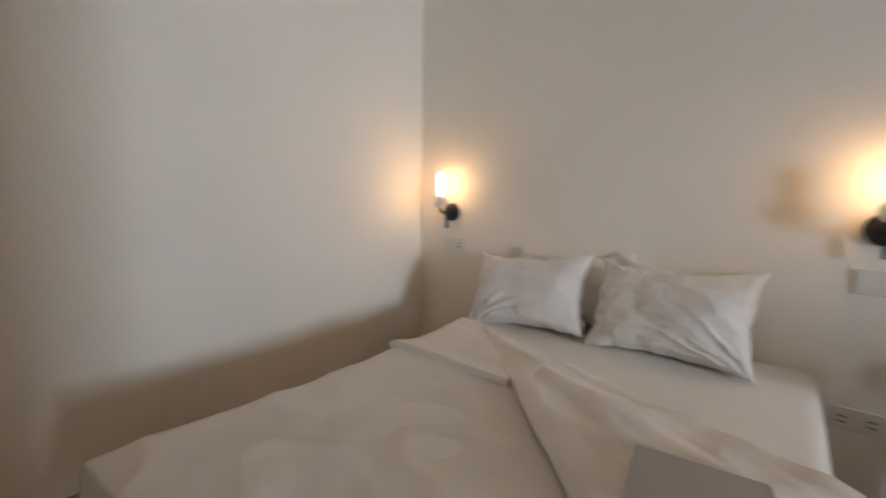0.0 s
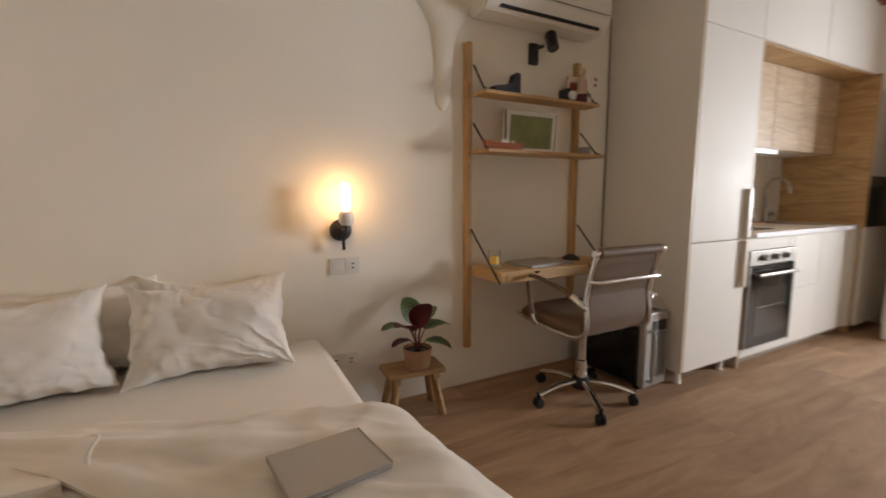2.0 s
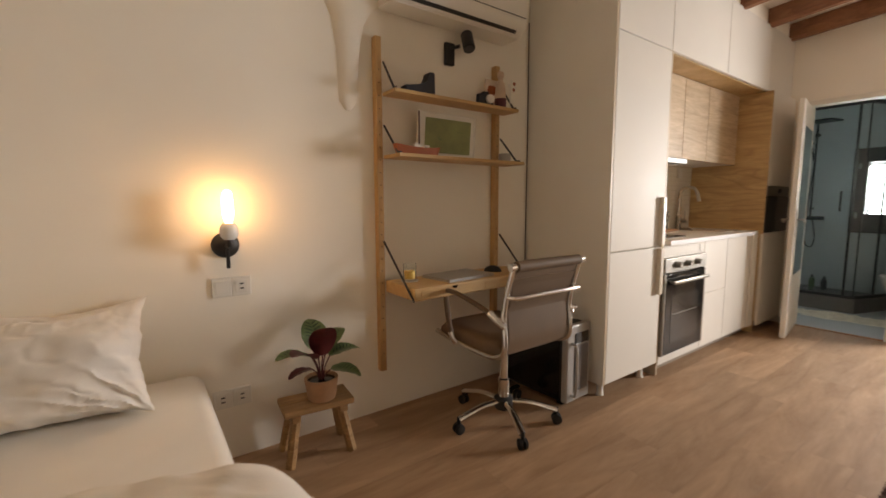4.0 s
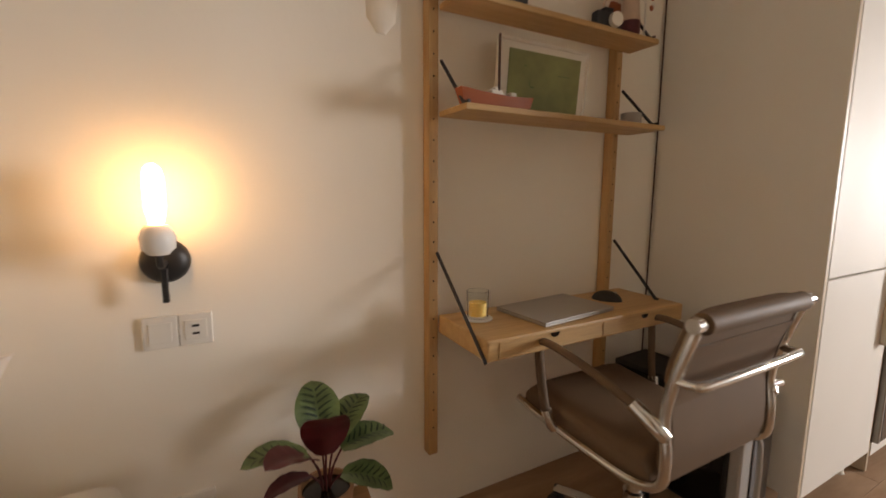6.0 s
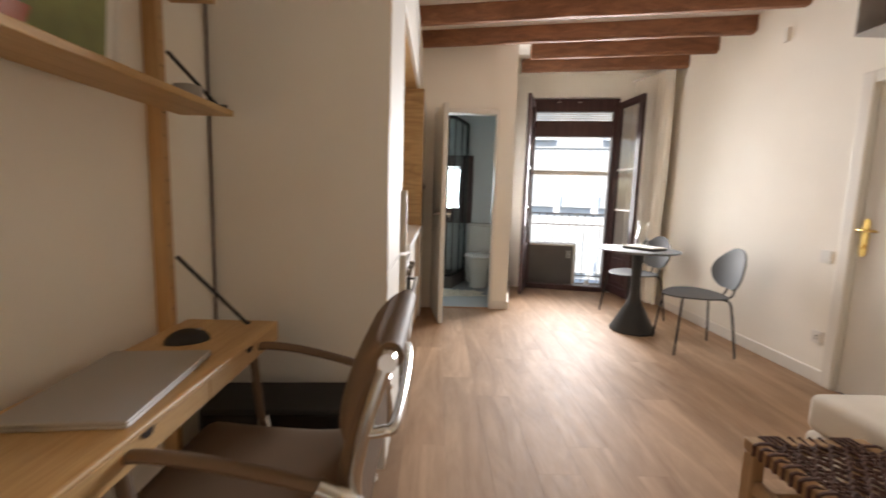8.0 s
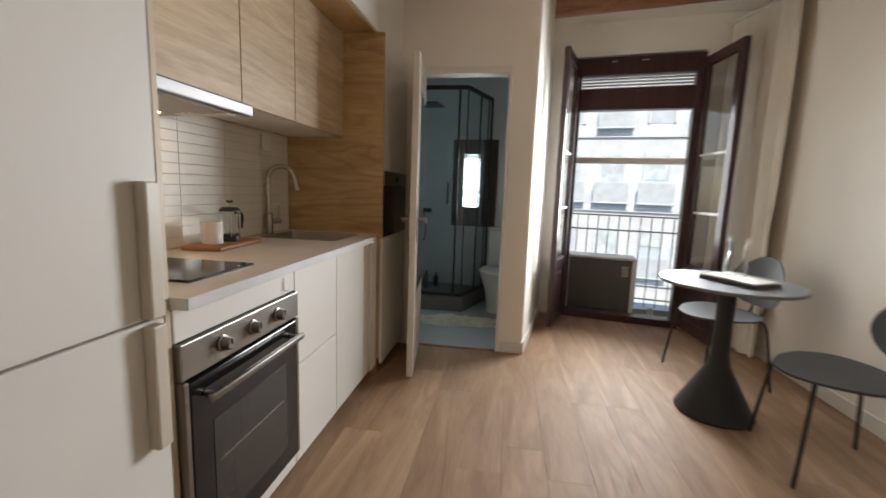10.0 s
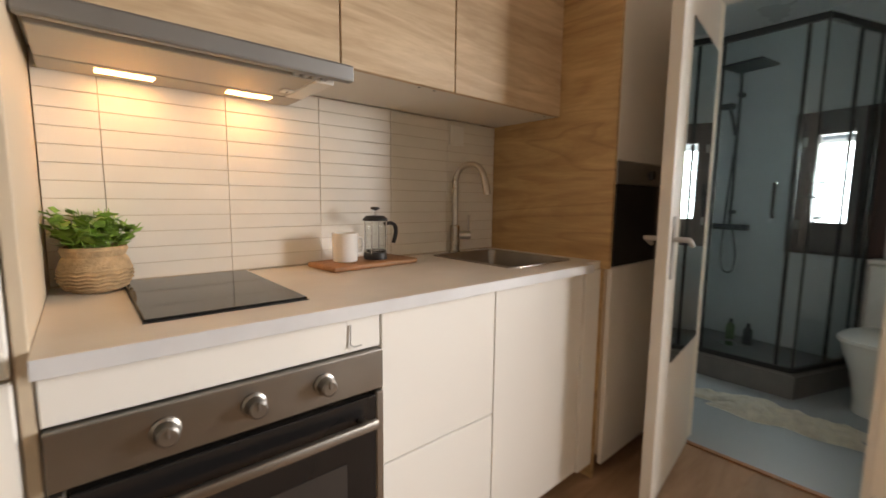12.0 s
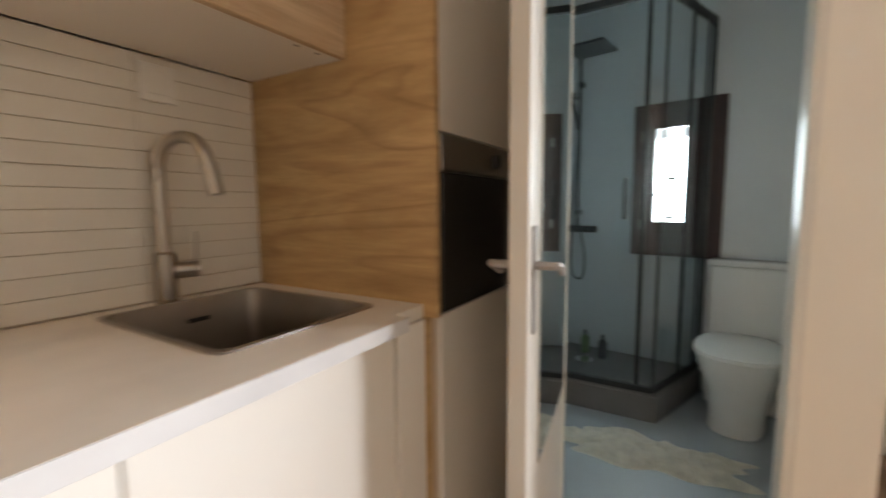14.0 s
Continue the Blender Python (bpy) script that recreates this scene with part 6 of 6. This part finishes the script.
part("bowl", ovals([(0.0, 0.10, 0.52, 0.125), (0.06, 0.10, 0.52, 0.12), (0.22, 0.10, 0.56, 0.14), (0.34, 0.10, 0.62, 0.172), (0.395, 0.10, 0.635, 0.18)]), M_CERAMIC, wc)
part("lid", ovals([(0.398, 0.16, 0.645, 0.186), (0.41, 0.16, 0.65, 0.19), (0.425, 0.165, 0.645, 0.186), (0.432, 0.19, 0.60, 0.16)]), M_CERAMIC, wc, "closed white lid")
block("cistern", wc, M_CERAMIC, 0.005, 0.155, -0.18, 0.18, 0.0, 0.78, 0.02, 3)
block("cistern_lid", wc, M_CERAMIC, 0.003, 0.162, -0.186, 0.186, 0.781, 0.812, 0.012, 3)

rug = thing("sheepskin_rug", "cream shaggy sheepskin rug on the bathroom floor", "rug", (3.42, -1.03, 0.005), 6)
bm = bmesh.new()


def fur_at(u, v):
    a = 2 * math.pi * u
    r = v * (1 + 0.16 * math.sin(5 * a + 0.4) + 0.08 * math.sin(11 * a))
    x, y = 0.15 * r * math.cos(a) * (1 + 0.18 * math.sin(a * 2)), 0.42 * r * math.sin(a)
    h = 0.036 * (1 - v ** 4) + 0.016 * noise.noise((x * 16, y * 16, 0)) + 0.010 * noise.noise((x * 45, y * 45, 3))
    return (x, y, max(0.0, h * (1 - v ** 6)))


sheet(bm, 150, 26, fur_at)
bmesh.ops.remove_doubles(bm, verts=bm.verts, dist=0.0004)
part("fleece", bm, M_FUR, rug)


# ---- pieces of the setting: floor planks and splashback tiles ----
floor = bpy.data.objects["floor"]
plank_mesh = {}


def plank(x, y, length, width=0.192):
    key = (round(length, 3), round(width, 3))
    if key not in plank_mesh:
        plank_mesh[key] = mesh_of(slab(bmesh.new(), 0.0004, length - 0.0004, 0.0004, width - 0.0004, -0.0115, 0.0), "plank", M_PLANK, False)
    ob = new("plank", plank_mesh[key])
    ob.parent = floor
    ob.location = (x, y, 0.0)


rnd = random.Random(11)
FL = 1.285
y = -3.40
while y < -0.005:
    w = min(0.192, 0.0 - y)
    x1 = 2.78 if y + w > -1.45 else front_x(y + w / 2, 3.98)
    x = -3.93 - rnd.choice((0.15, 0.4, 0.65, 0.9, 1.1))
    while x < x1 - 0.02:
        a, b = max(x, -3.93), min(x + FL, x1)
        if b - a > 0.02:
            plank(a, y, b - a, w)
        x += FL
    y += 0.192
splash = tagged(part("splashback", slab(bmesh.new(), 0.617, 2.198, -0.094, -0.004, 0.901, 1.468), M_GROUT, None, "", False), "tiled kitchen splashback of long cream tiles", "splashback", "", "structure")
tile_mesh = {}
cols = [0.617, 0.737, 1.030, 1.321, 1.612, 1.903, 2.198]
for a, b in zip(cols, cols[1:]):
    w = b - a
    k = round(w, 3)
    if k not in tile_mesh:
        tile_mesh[k] = mesh_of(slab(bmesh.new(), 0.0009, w - 0.0009, -0.003, 0.0, 0.0009, 0.0424, 0.0007), "tile", M_TILE, False)
    for r in range(13):
        z = 0.904 + 0.0433 * r
        ob = new("tile", tile_mesh[k])
        ob.parent = splash
        ob.location = (a, -0.0945 + 0.0006 * rnd.uniform(-1, 1), z)
